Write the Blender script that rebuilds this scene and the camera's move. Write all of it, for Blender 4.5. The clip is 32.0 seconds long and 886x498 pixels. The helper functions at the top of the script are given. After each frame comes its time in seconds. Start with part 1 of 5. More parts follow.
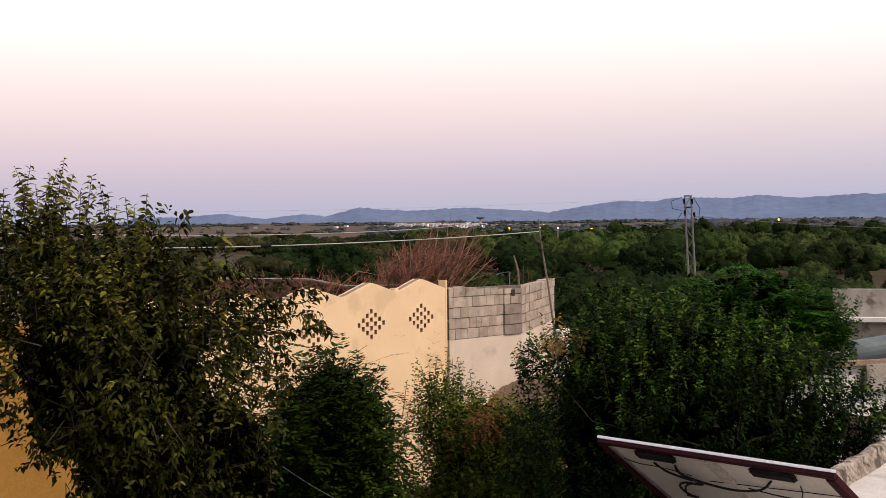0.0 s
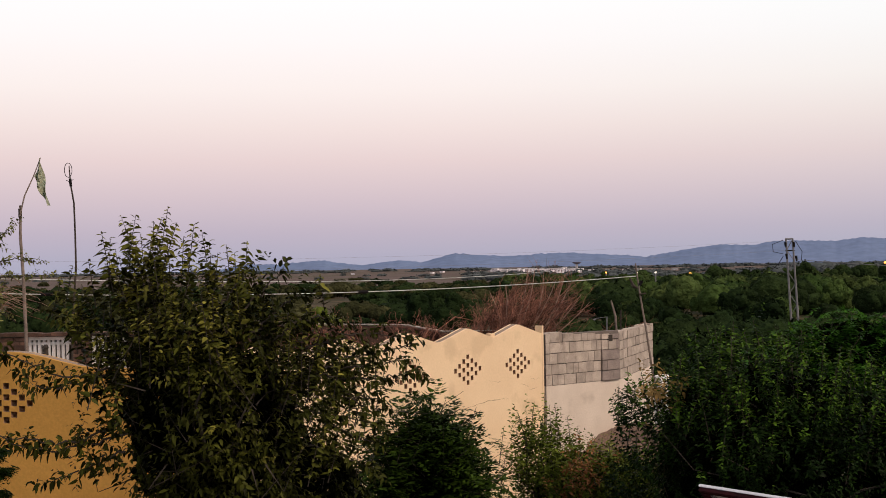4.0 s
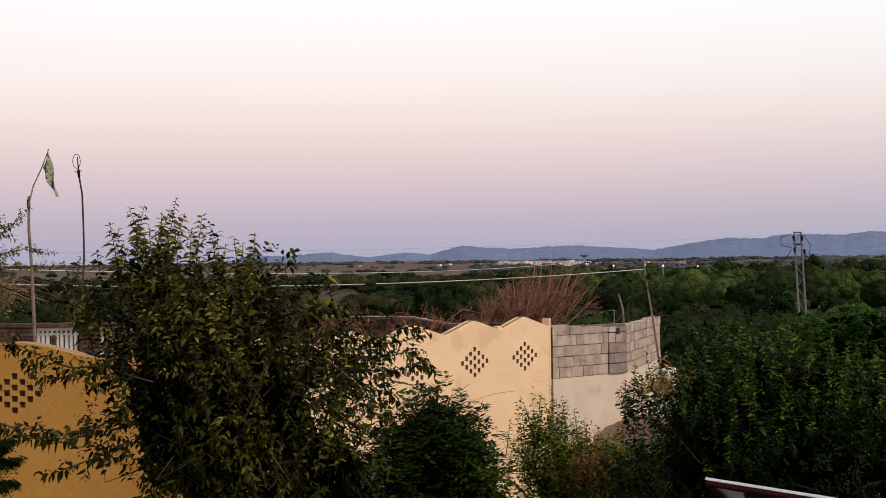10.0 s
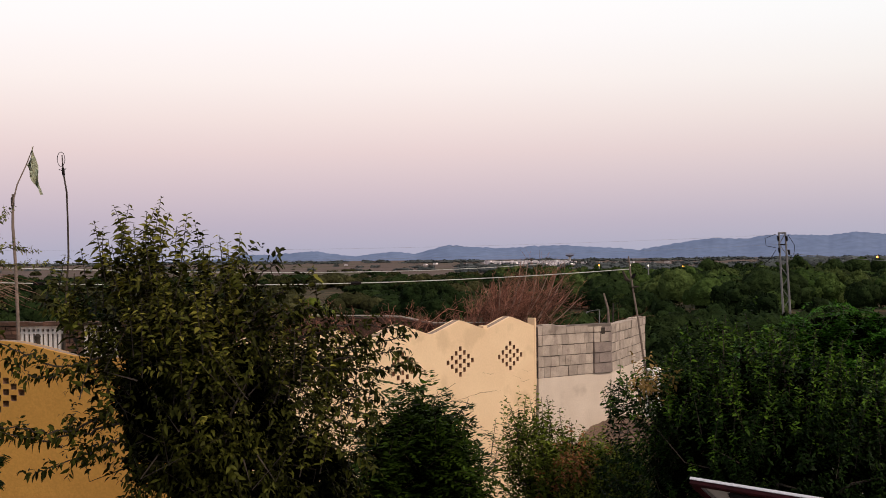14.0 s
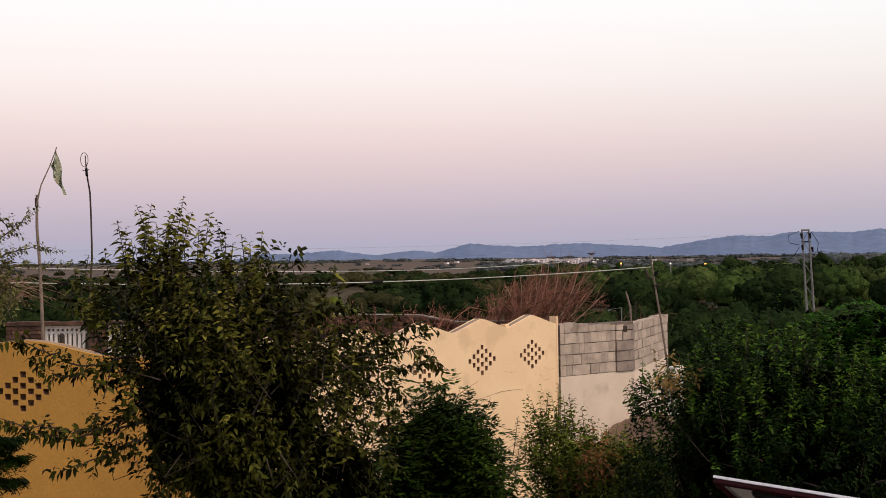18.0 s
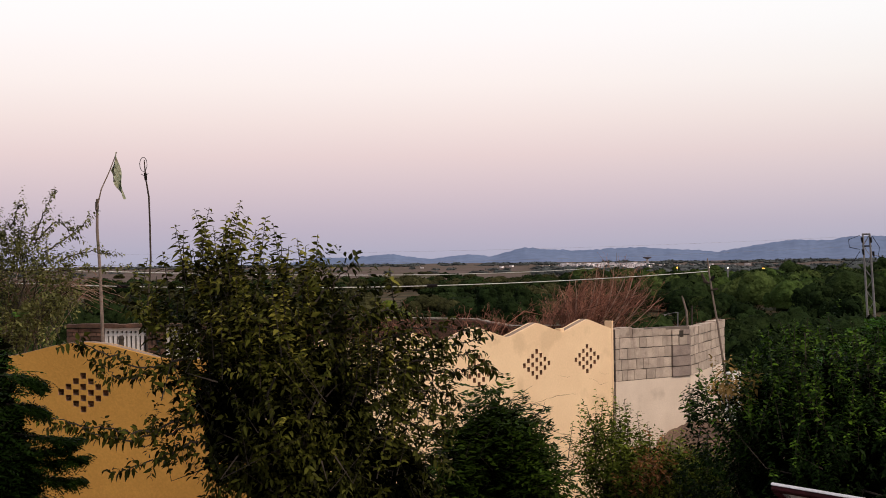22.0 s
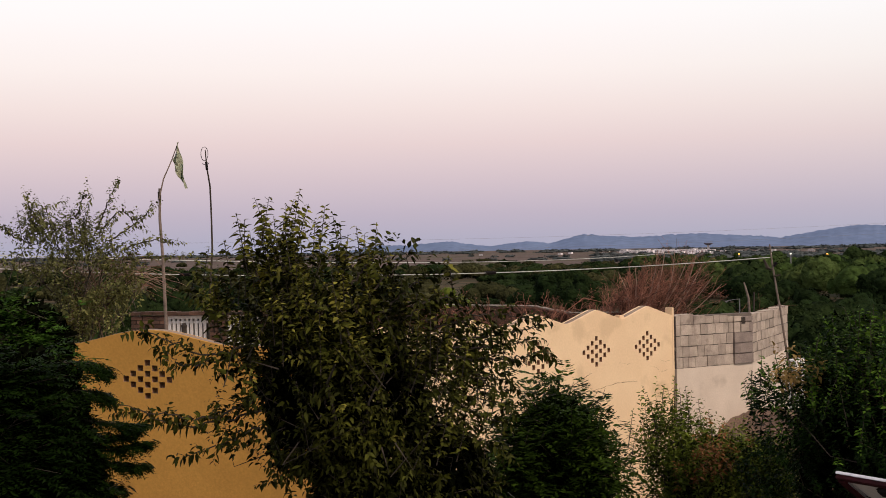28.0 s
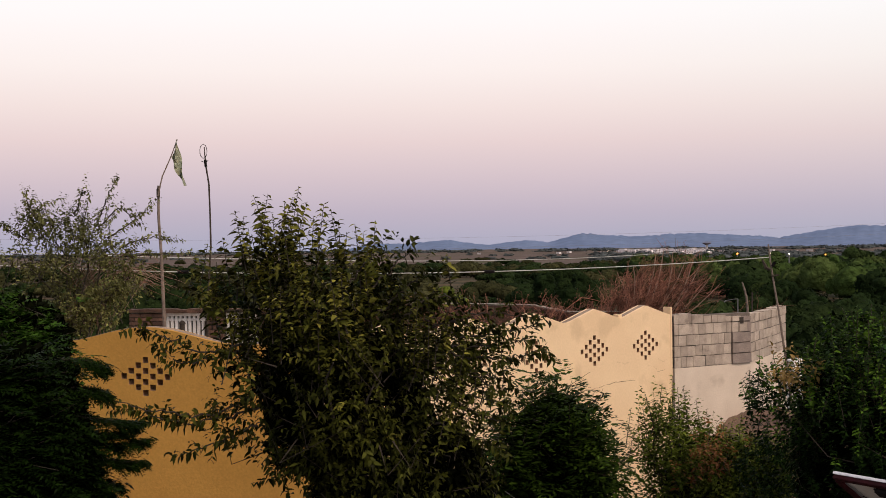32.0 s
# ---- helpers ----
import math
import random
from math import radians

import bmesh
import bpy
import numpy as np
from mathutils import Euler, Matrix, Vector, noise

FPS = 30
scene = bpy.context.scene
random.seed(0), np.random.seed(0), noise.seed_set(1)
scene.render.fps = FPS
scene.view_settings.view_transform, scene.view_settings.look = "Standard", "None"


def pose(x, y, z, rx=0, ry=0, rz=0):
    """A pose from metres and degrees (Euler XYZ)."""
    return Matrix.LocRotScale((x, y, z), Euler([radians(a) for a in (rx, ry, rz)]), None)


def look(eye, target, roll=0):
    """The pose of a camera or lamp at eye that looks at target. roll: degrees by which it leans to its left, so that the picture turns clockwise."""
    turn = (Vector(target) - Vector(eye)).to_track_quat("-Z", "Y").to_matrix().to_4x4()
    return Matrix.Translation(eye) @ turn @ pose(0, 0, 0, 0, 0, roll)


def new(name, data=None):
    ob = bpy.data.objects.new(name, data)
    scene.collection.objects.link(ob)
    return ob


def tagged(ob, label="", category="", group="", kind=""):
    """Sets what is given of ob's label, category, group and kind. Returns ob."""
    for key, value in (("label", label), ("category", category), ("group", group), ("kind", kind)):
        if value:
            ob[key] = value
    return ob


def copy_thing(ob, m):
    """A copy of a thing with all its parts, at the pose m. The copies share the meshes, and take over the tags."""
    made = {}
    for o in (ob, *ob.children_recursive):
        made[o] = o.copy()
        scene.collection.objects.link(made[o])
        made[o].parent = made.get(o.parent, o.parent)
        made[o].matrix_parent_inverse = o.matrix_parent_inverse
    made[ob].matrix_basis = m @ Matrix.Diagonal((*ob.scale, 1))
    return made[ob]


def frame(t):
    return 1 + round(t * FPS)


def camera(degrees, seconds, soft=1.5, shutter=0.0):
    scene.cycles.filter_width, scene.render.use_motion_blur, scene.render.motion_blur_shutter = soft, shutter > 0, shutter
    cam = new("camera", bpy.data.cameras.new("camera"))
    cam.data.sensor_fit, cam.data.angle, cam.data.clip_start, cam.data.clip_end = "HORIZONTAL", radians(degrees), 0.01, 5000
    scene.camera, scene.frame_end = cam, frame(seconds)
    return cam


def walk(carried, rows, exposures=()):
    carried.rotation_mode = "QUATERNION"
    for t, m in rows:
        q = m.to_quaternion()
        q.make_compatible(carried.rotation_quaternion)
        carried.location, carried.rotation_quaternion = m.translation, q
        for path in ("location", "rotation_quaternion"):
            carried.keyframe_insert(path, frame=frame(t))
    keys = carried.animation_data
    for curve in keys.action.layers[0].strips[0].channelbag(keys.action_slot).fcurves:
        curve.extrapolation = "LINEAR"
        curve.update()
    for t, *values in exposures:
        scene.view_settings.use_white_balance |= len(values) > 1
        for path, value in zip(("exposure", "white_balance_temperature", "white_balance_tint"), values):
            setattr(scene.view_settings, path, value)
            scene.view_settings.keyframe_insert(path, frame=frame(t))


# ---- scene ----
EYE = 5.0
cam = camera(41.68, 32.0, soft=0.9)
# seconds, then the turn of the camera in degrees; the eye stays where it is
ROWS = [
    (0, 88.524, 0.555, -5.053),
    (0.5, 88.617, 0.616, -4.542),
    (1, 88.550, 0.694, -4.219),
    (1.5, 88.801, 0.551, -4.207),
    (2, 89.426, 0.477, -3.585),
    (2.5, 90.423, 0.799, -1.653),
    (3, 90.478, 0.773, -1.343),
    (3.5, 90.729, 0.963, -0.264),
    (5.5, 90.883, 0.696, -0.751),
    (6, 90.875, 0.699, -0.590),
    (6.5, 90.664, 0.909, -0.015),
    (7, 90.671, 0.859, -0.007),
    (7.5, 90.684, 0.800, -0.090),
    (8, 90.606, 0.800, 0.009),
    (8.5, 90.609, 0.802, -0.031),
    (9, 90.564, 0.768, 0.027),
    (9.5, 90.435, 0.759, 0.106),
    (10, 90.448, 0.704, 0.025),
    (10.5, 90.307, 0.746, -0.129),
    (11, 90.344, 0.678, -0.240),
    (11.5, 90.363, 0.723, -0.067),
    (12, 90.397, 0.754, 0.188),
    (12.5, 90.302, 0.638, -0.262),
    (13, 90.401, 0.520, -0.714),
    (13.5, 90.432, 0.601, -0.484),
    (14, 90.408, 0.545, -0.676),
    (14.5, 90.384, 0.674, -0.274),
    (16.5, 90.458, 0.596, -0.306),
    (17, 90.350, 0.755, 0.224),
    (17.5, 90.270, 0.790, 0.394),
    (18, 90.351, 0.763, 0.381),
    (18.5, 90.308, 0.760, 0.234),
    (19, 90.308, 0.756, 0.264),
    (19.5, 90.297, 0.809, 0.467),
    (20, 90.217, 0.955, 0.953),
    (20.5, 90.272, 0.888, 1.045),
    (21, 90.677, 0.648, 0.949),
    (21.5, 90.792, 0.468, 1.557),
    (22, 90.573, 0.662, 3.064),
    (22.5, 90.236, 0.914, 4.177),
    (23, 90.214, 1.036, 4.789),
    (23.5, 90.190, 0.941, 4.964),
    (24, 90.192, 0.917, 5.031),
    (24.5, 90.151, 0.945, 5.065),
    (25, 90.074, 0.949, 5.125),
    (25.5, 90.101, 0.979, 5.514),
    (27.5, 90.048, 0.910, 5.585),
    (28, 89.985, 0.931, 5.949),
    (28.5, 90.087, 0.892, 6.034),
    (29, 90.006, 0.846, 6.012),
    (29.5, 90.005, 0.714, 5.817),
    (30, 89.977, 0.756, 5.895),
    (30.5, 89.945, 0.734, 5.987),
    (31, 89.889, 0.823, 6.305),
    (31.5, 89.840, 0.771, 6.239),
    (32, 89.911, 0.673, 5.881),
]
EXPOSURES = [(0.0, 0.22, 6700, 11), (1.4, 0.22, 6700, 11), (2.4, 0.0, 6700, 11), (32.0, 0.0, 6700, 11)]
walk(cam, [(t, pose(0, 0, EYE, a, b, c)) for t, a, b, c in ROWS], EXPOSURES)


# ---- world, sun ----
def srgb(r, g, b):
    return tuple((v / 255 / 12.92 if v <= 10 else ((v / 255 + 0.055) / 1.055) ** 2.4) for v in (r, g, b)) + (1.0,)


world = bpy.data.worlds.new("dusk_sky")
scene.world = world
world.use_nodes = True
wt = world.node_tree
wt.nodes.clear()
w_out = wt.nodes.new("ShaderNodeOutputWorld")
w_bg = wt.nodes.new("ShaderNodeBackground")
w_co = wt.nodes.new("ShaderNodeTexCoord")
w_sep = wt.nodes.new("ShaderNodeSeparateXYZ")
w_ramp = wt.nodes.new("ShaderNodeValToRGB")
wt.links.new(w_co.outputs["Generated"], w_sep.inputs[0])
wt.links.new(w_sep.outputs["Z"], w_ramp.inputs[0])
w_side, w_tint = wt.nodes.new("ShaderNodeMapRange"), wt.nodes.new("ShaderNodeMix")  # the sky cools towards the east
w_tint.data_type, w_tint.blend_type = "RGBA", "MULTIPLY"
w_side.inputs[1].default_value, w_side.inputs[2].default_value = 0.0, 0.45
wt.links.new(w_sep.outputs["X"], w_side.inputs[0])
wt.links.new(w_side.outputs[0], w_tint.inputs[0])
wt.links.new(w_ramp.outputs[0], w_tint.inputs[6])
w_tint.inputs[7].default_value = (0.94, 1.0, 1.0, 1.0)
wt.links.new(w_tint.outputs[2], w_bg.inputs[0])
wt.links.new(w_bg.outputs[0], w_out.inputs[0])
w_bg.inputs[1].default_value = 1.03
SKY = [(0.0, srgb(169, 170, 193)), (0.030, srgb(189, 179, 196)), (0.060, srgb(210, 194, 203)),
       (0.090, srgb(228, 209, 211)), (0.118, srgb(239, 224, 223)), (0.150, srgb(247, 238, 237)),
       (0.190, srgb(251, 247, 249)), (0.225, srgb(253, 252, 255)), (0.34, srgb(226, 226, 232)), (0.6, srgb(160, 170, 190)), (1.0, srgb(118, 132, 160))]
els = w_ramp.color_ramp.elements
els[0].position, els[0].color = SKY[0]
els[1].position, els[1].color = SKY[-1]
for p, c in SKY[1:-1]:
    e = els.new(p)
    e.color = c

sun = new("sun", bpy.data.lights.new("sun", "SUN"))
sun.data.energy, sun.data.angle, sun.data.color = 3.1, radians(20), (1.0, 0.82, 0.68)
sun.matrix_basis = look((5.2, -3.9, 8.4), (0, 0, 0))


# ---- materials ----
def material(name, c1, c2, scale=3.0, rough=0.85, fine=40.0, fine_amount=0.25, bump=0.15, bump_scale=60.0, metal=0.0,
             c3=None, c3_scale=0.6, c3_at=0.58, random_value=0.0, island=0.0, gloss=0.3, translucent=0.0, bump_depth=0.02):
    """Two tones of a surface blended by a coarse noise, a third in blotches, fine grain and relief."""
    m = bpy.data.materials.new(name)
    m.use_nodes = True
    t = m.node_tree
    N, L = t.nodes, t.links
    p = N["Principled BSDF"]
    p.inputs["Roughness"].default_value, p.inputs["Metallic"].default_value = rough, metal
    p.inputs["Specular IOR Level"].default_value = gloss
    co = N.new("ShaderNodeTexCoord")

    def noise_at(s, detail=4.0):
        n = N.new("ShaderNodeTexNoise")
        n.inputs["Scale"].default_value, n.inputs["Detail"].default_value = s, detail
        L.new(co.outputs["Object"], n.inputs["Vector"])
        return n.outputs["Fac"]

    def mixed(fac, a, b):
        mx = N.new("ShaderNodeMix")
        mx.data_type = "RGBA"
        for sock, v in ((mx.inputs[0], fac), (mx.inputs[6], a), (mx.inputs[7], b)):
            if hasattr(v, "is_linked"):
                L.new(v, sock)
            else:
                sock.default_value = v
        return mx.outputs[2]

    def ramp(v, a, b):
        r = N.new("ShaderNodeMapRange")
        r.inputs[1].default_value, r.inputs[2].default_value = a, b
        L.new(v, r.inputs[0])
        return r.outputs[0]

    col = mixed(ramp(noise_at(scale), 0.35, 0.65), (*c1, 1), (*c2, 1))
    if c3:
        col = mixed(ramp(noise_at(c3_scale, 6), c3_at, c3_at + 0.1), col, (*c3, 1))
    hsv = N.new("ShaderNodeHueSaturation")
    L.new(col, hsv.inputs["Color"])
    val = ramp(noise_at(fine, 3), 0.3, 0.7)
    r = N.new("ShaderNodeMapRange")
    r.inputs[3].default_value, r.inputs[4].default_value = 1 - fine_amount, 1 + fine_amount
    L.new(val, r.inputs[0])
    out = r.outputs[0]
    for amount, node, sock in ((random_value, "ShaderNodeObjectInfo", "Random"), (island, "ShaderNodeNewGeometry", "Random Per Island")):
        if amount:
            g = N.new(node)
            r = N.new("ShaderNodeMapRange")
            r.inputs[3].default_value, r.inputs[4].default_value = 1 - amount, 1 + amount
            L.new(g.outputs[sock], r.inputs[0])
            mul = N.new("ShaderNodeMath")
            mul.operation = "MULTIPLY"
            L.new(out, mul.inputs[0])
            L.new(r.outputs[0], mul.inputs[1])
            out = mul.outputs[0]
    L.new(out, hsv.inputs["Value"])
    L.new(hsv.outputs[0], p.inputs["Base Color"])
    if bump:
        b = N.new("ShaderNodeBump")
        b.inputs["Strength"].default_value, b.inputs["Distance"].default_value = bump, bump_depth
        L.new(noise_at(bump_scale, 5), b.inputs["Height"])
        L.new(b.outputs[0], p.inputs["Normal"])
    if translucent:
        tr = N.new("ShaderNodeBsdfTranslucent")
        L.new(hsv.outputs[0], tr.inputs["Color"])
        mx = N.new("ShaderNodeMixShader")
        mx.inputs[0].default_value = translucent
        L.new(p.outputs[0], mx.inputs[1])
        L.new(tr.outputs[0], mx.inputs[2])
        L.new(mx.outputs[0], N["Material Output"].inputs["Surface"])
    return m


def glow(name, color, strength):
    m = bpy.data.materials.new(name)
    m.use_nodes = True
    p = m.node_tree.nodes["Principled BSDF"]
    p.inputs["Base Color"].default_value = (*color, 1)
    p.inputs["Emission Color"].default_value = (*color, 1)
    p.inputs["Emission Strength"].default_value = strength
    return m


M = {
    "cream": material("lit_cream_limewash", (0.82, 0.6, 0.375), (0.77, 0.55, 0.34), 1.4, 0.9, 30, 0.04, 0.08, 12, c3=(0.69, 0.49, 0.30), c3_scale=1.5, c3_at=0.58),
    "ochre": material("shaded_ochre_limewash", (0.6, 0.31, 0.068), (0.52, 0.265, 0.056), 0.7, 0.9, 30, 0.08, 0.25, 25, c3=(0.36, 0.175, 0.040), c3_scale=0.55, c3_at=0.55),
    "plaster": material("pale_plaster", (0.68, 0.565, 0.460), (0.60, 0.49, 0.395), 1.6, 0.9, 35, 0.05, 0.2, 30, c3=(0.46, 0.365, 0.29), c3_scale=1.1, c3_at=0.62),
    "block": material("grey_concrete_block", (0.47, 0.385, 0.315), (0.36, 0.292, 0.24), 5.0, 0.95, 60, 0.12, 0.5, 40, c3=(0.27, 0.213, 0.175), c3_scale=3.5, c3_at=0.57, random_value=0.16),
    "block_stained": material("stained_concrete_block", (0.3, 0.238, 0.205), (0.225, 0.178, 0.155), 5.0, 0.95, 60, 0.2, 0.6, 50),
    "mortar": material("block_mortar", (0.16, 0.128, 0.108), (0.115, 0.092, 0.078), 6.0, 0.95, 60, 0.15, 0.4, 60),
    "brick": material("red_brown_brick", (0.125, 0.066, 0.045), (0.07, 0.04, 0.029), 6.0, 0.9, 60, 0.25, 0.4, 60, random_value=0.4),
    "brick_mortar": material("brick_mortar", (0.13, 0.095, 0.075), (0.09, 0.066, 0.054), 6.0, 0.95, 60, 0.2, 0.4, 60),
    "clay": material("clay_and_hole_shade", (0.34, 0.180, 0.100), (0.25, 0.130, 0.072), 9.0, 0.95, 50, 0.3, 0.5, 40),
    "crack": material("dirty_crack", (0.34, 0.215, 0.135), (0.24, 0.15, 0.095), 9.0, 0.95, 50, 0.3, 0.2, 40),
    "soil": material("brown_soil", (0.16, 0.105, 0.075), (0.085, 0.058, 0.044), 2.2, 0.95, 30, 0.3, 0.6, 18),
    "mud": material("mud_roof", (0.30, 0.22, 0.16), (0.22, 0.16, 0.12), 1.5, 0.95, 30, 0.2, 0.5, 20),
    "white": material("white_paint", (0.74, 0.71, 0.68), (0.64, 0.61, 0.58), 2.0, 0.7, 30, 0.08, 0.1, 40),
    "concrete": material("weathered_concrete", (0.40, 0.36, 0.32), (0.28, 0.25, 0.22), 2.6, 0.9, 50, 0.25, 0.5, 40, c3=(0.15, 0.125, 0.10), c3_scale=3.0, c3_at=0.54),
    "kerb": material("weathered_kerb", (0.36, 0.31, 0.26), (0.17, 0.13, 0.10), 14.0, 0.95, 50, 0.3, 0.7, 35, c3=(0.07, 0.055, 0.045), c3_scale=11.0, c3_at=0.5),
    "roof": material("pale_roof_screed", (0.62, 0.58, 0.54), (0.52, 0.48, 0.45), 1.6, 0.9, 50, 0.12, 0.3, 50, c3=(0.34, 0.31, 0.28), c3_scale=1.8, c3_at=0.6),
    "ground": material("dry_earth_and_grass", (0.112, 0.08, 0.07), (0.08, 0.061, 0.05), 0.02, 0.95, 0.5, 0.3, 0.0, c3=(0.060, 0.058, 0.028), c3_scale=0.010, c3_at=0.54, gloss=0.05),
    "hills": material("haze_blue_hills", (0.14, 0.182, 0.285), (0.124, 0.164, 0.262), 0.004, 1.0, 0.03, 0.10, 0.0, gloss=0.0),
    "leaf": material("mulberry_leaf", (0.044, 0.047, 0.007), (0.0155, 0.018, 0.0026), 1.4, 0.55, 12, 0.2, 0.0, island=0.75, gloss=0.05, translucent=0.05),
    "leaf_toplit": material("toplit_yellow_green_leaf", (0.158, 0.145, 0.026), (0.084, 0.084, 0.014), 1.4, 0.55, 12, 0.2, 0.0, island=0.6, gloss=0.05, translucent=0.12),
    "leaf_toplit_green": material("toplit_bright_green_leaf", (0.062, 0.12, 0.0115), (0.027, 0.06, 0.0056), 1.4, 0.55, 12, 0.2, 0.0, island=0.6, gloss=0.05, translucent=0.12),
    "leaf_inner_shade": material("inner_shade_leaf", (0.003, 0.004, 0.001), (0.002, 0.0026, 0.0007), 1.4, 0.7, 12, 0.2, 0.0, island=0.4, gloss=0.02),
    "leaf_bright": material("broad_green_leaf", (0.0086, 0.0215, 0.0023), (0.0032, 0.0088, 0.0009), 1.4, 0.55, 12, 0.2, 0.0, island=0.5, gloss=0.05, translucent=0.05),
    "frond": material("feathery_leaflet", (0.028, 0.051, 0.0055), (0.0105, 0.0215, 0.0024), 1.4, 0.55, 12, 0.2, 0.0, island=0.5, gloss=0.03, translucent=0.08),
    "leaf_pale": material("pale_olive_leaf", (0.175, 0.172, 0.06), (0.092, 0.094, 0.032), 1.4, 0.55, 12, 0.2, 0.0, island=0.5, gloss=0.06, translucent=0.2),
    "frond_mid": material("green_feathery_leaflet", (0.045, 0.095, 0.011), (0.019, 0.048, 0.006), 1.4, 0.55, 12, 0.2, 0.0, island=0.5, gloss=0.03, translucent=0.1),
    "frond_dark": material("dark_feathery_leaflet", (0.008, 0.018, 0.002), (0.0035, 0.009, 0.001), 1.4, 0.55, 12, 0.2, 0.0, island=0.5, gloss=0.03, translucent=0.05),
    "frond_bright": material("bright_feathery_leaflet", (0.03, 0.088, 0.0075), (0.0125, 0.044, 0.004), 1.2, 0.55, 12, 0.2, 0.0, island=0.4, gloss=0.03, translucent=0.2),
    "leaf_small": material("small_olive_leaf", (0.12, 0.148, 0.02), (0.056, 0.078, 0.01), 1.4, 0.55, 12, 0.2, 0.0, island=0.5, gloss=0.05, translucent=0.12),
    "leaf_dry": material("dry_orange_leaf", (0.25, 0.115, 0.04), (0.16, 0.07, 0.026), 1.4, 0.55, 12, 0.2, 0.0, island=0.4, gloss=0.1, translucent=0.25),
    "leaf_yellow": material("yellowing_leaf", (0.3, 0.19, 0.062), (0.2, 0.14, 0.045), 2.0, 0.7, 12, 0.2, 0.0, island=0.35, gloss=0.2, translucent=0.3),
    "scrub": material("thorn_scrub", (0.014, 0.0285, 0.0072), (0.039, 0.0627, 0.0161), 0.10, 0.95, 1.6, 0.35, 1.0, 1.1, c3=(0.032, 0.043, 0.016), c3_scale=0.08, c3_at=0.50, island=0.35, gloss=0.02, bump_depth=0.9),
    "scrub_brown": material("brown_green_scrub", (0.0275, 0.0292, 0.012), (0.0437, 0.0428, 0.0176), 0.10, 0.95, 1.6, 0.35, 1.0, 1.1, island=0.35, gloss=0.02, bump_depth=0.9),
    "scrub_olive": material("olive_scrub", (0.0226, 0.037, 0.0102), (0.0546, 0.075, 0.0221), 0.10, 0.95, 1.6, 0.35, 1.0, 1.1, island=0.35, gloss=0.02, bump_depth=0.9),
    "scrub_deep": material("deep_green_scrub", (0.0078, 0.0152, 0.0051), (0.0203, 0.0323, 0.0102), 0.10, 0.95, 1.6, 0.35, 1.0, 1.1, island=0.35, gloss=0.02, bump_depth=0.9),
    "scrub_far": material("haze_tinted_far_scrub", (0.060, 0.070, 0.070), (0.078, 0.086, 0.086), 0.02, 1.0, 0.2, 0.25, 0.0, island=0.2, gloss=0.0),
    "joint_pale": material("pale_brick_joint", (0.115, 0.082, 0.064), (0.08, 0.058, 0.046), 6.0, 0.95, 60, 0.2, 0.4, 60),
    "bark": material("grey_brown_bark", (0.0525, 0.0406, 0.0308), (0.0336, 0.0259, 0.0203), 8.0, 0.9, 60, 0.25, 0.6, 40),
    "twig": material("dry_red_brown_twig", (0.27, 0.12, 0.078), (0.145, 0.062, 0.042), 3.0, 0.9, 30, 0.25, 0.3, 40, island=0.6),
    "branch": material("pale_bare_branch", (0.34, 0.22, 0.17), (0.25, 0.155, 0.115), 6.0, 0.9, 30, 0.25, 0.3, 40),
    "pole": material("weathered_wood_pole", (0.22, 0.17, 0.14), (0.15, 0.115, 0.095), 9.0, 0.9, 60, 0.25, 0.4, 60),
    "steel": material("grey_galvanised_steel", (0.22, 0.21, 0.21), (0.16, 0.155, 0.155), 5.0, 0.6, 50, 0.15, 0.1, 60, metal=0.3),
    "dark": material("black_plastic", (0.008, 0.007, 0.007), (0.014, 0.012, 0.012), 5.0, 0.8, 40, 0.2, 0.05, 60, gloss=0.08),
    "maroon": material("maroon_painted_iron", (0.034, 0.005, 0.007), (0.02, 0.004, 0.005), 6.0, 0.7, 60, 0.25, 0.15, 80, c3=(0.06, 0.022, 0.013), c3_scale=8.0, c3_at=0.66, gloss=0.1),
    "silver": material("anodised_aluminium", (0.80, 0.78, 0.79), (0.72, 0.70, 0.71), 5.0, 0.4, 60, 0.08, 0.05, 60, metal=0.2),
    "backsheet": material("white_backsheet", (0.46, 0.435, 0.4), (0.385, 0.36, 0.33), 3.0, 0.6, 40, 0.08, 0.05, 40, c3=(0.36, 0.32, 0.28), c3_scale=5.0, c3_at=0.66),
    "cell": material("dark_blue_solar_cell", (0.010, 0.014, 0.035), (0.014, 0.018, 0.045), 5.0, 0.15, 40, 0.1, 0.0, gloss=0.5),
    "cable": material("pale_cable_sheath", (0.55, 0.54, 0.50), (0.45, 0.44, 0.42), 3.0, 0.6, 20, 0.1, 0.0),
    "flag": material("green_patterned_flag_cloth", (0.34, 0.40, 0.30), (0.44, 0.42, 0.28), 9.0, 0.85, 40, 0.25, 0.2, 60, c3=(0.36, 0.20, 0.10), c3_scale=14.0, c3_at=0.66, translucent=0.35),
    "tank": material("blue_grey_tank_paint", (0.15, 0.18, 0.19), (0.11, 0.135, 0.145), 3.0, 0.5, 30, 0.1, 0.1, 40),
    "town": material("far_white_wall", (0.78, 0.72, 0.72), (0.66, 0.6, 0.61), 0.02, 0.9, 0.5, 0.1, 0.0, random_value=0.4),
    "town_dark": material("far_window_shade", (0.14, 0.13, 0.16), (0.12, 0.11, 0.14), 0.5, 0.7, 2, 0.1, 0.0),
    "lamp": glow("warm_lamp_glow", (1.0, 0.36, 0.06), 4.0),
    "lamp_white": glow("pale_lamp_glow", (1.0, 0.85, 0.7), 3.0),
}


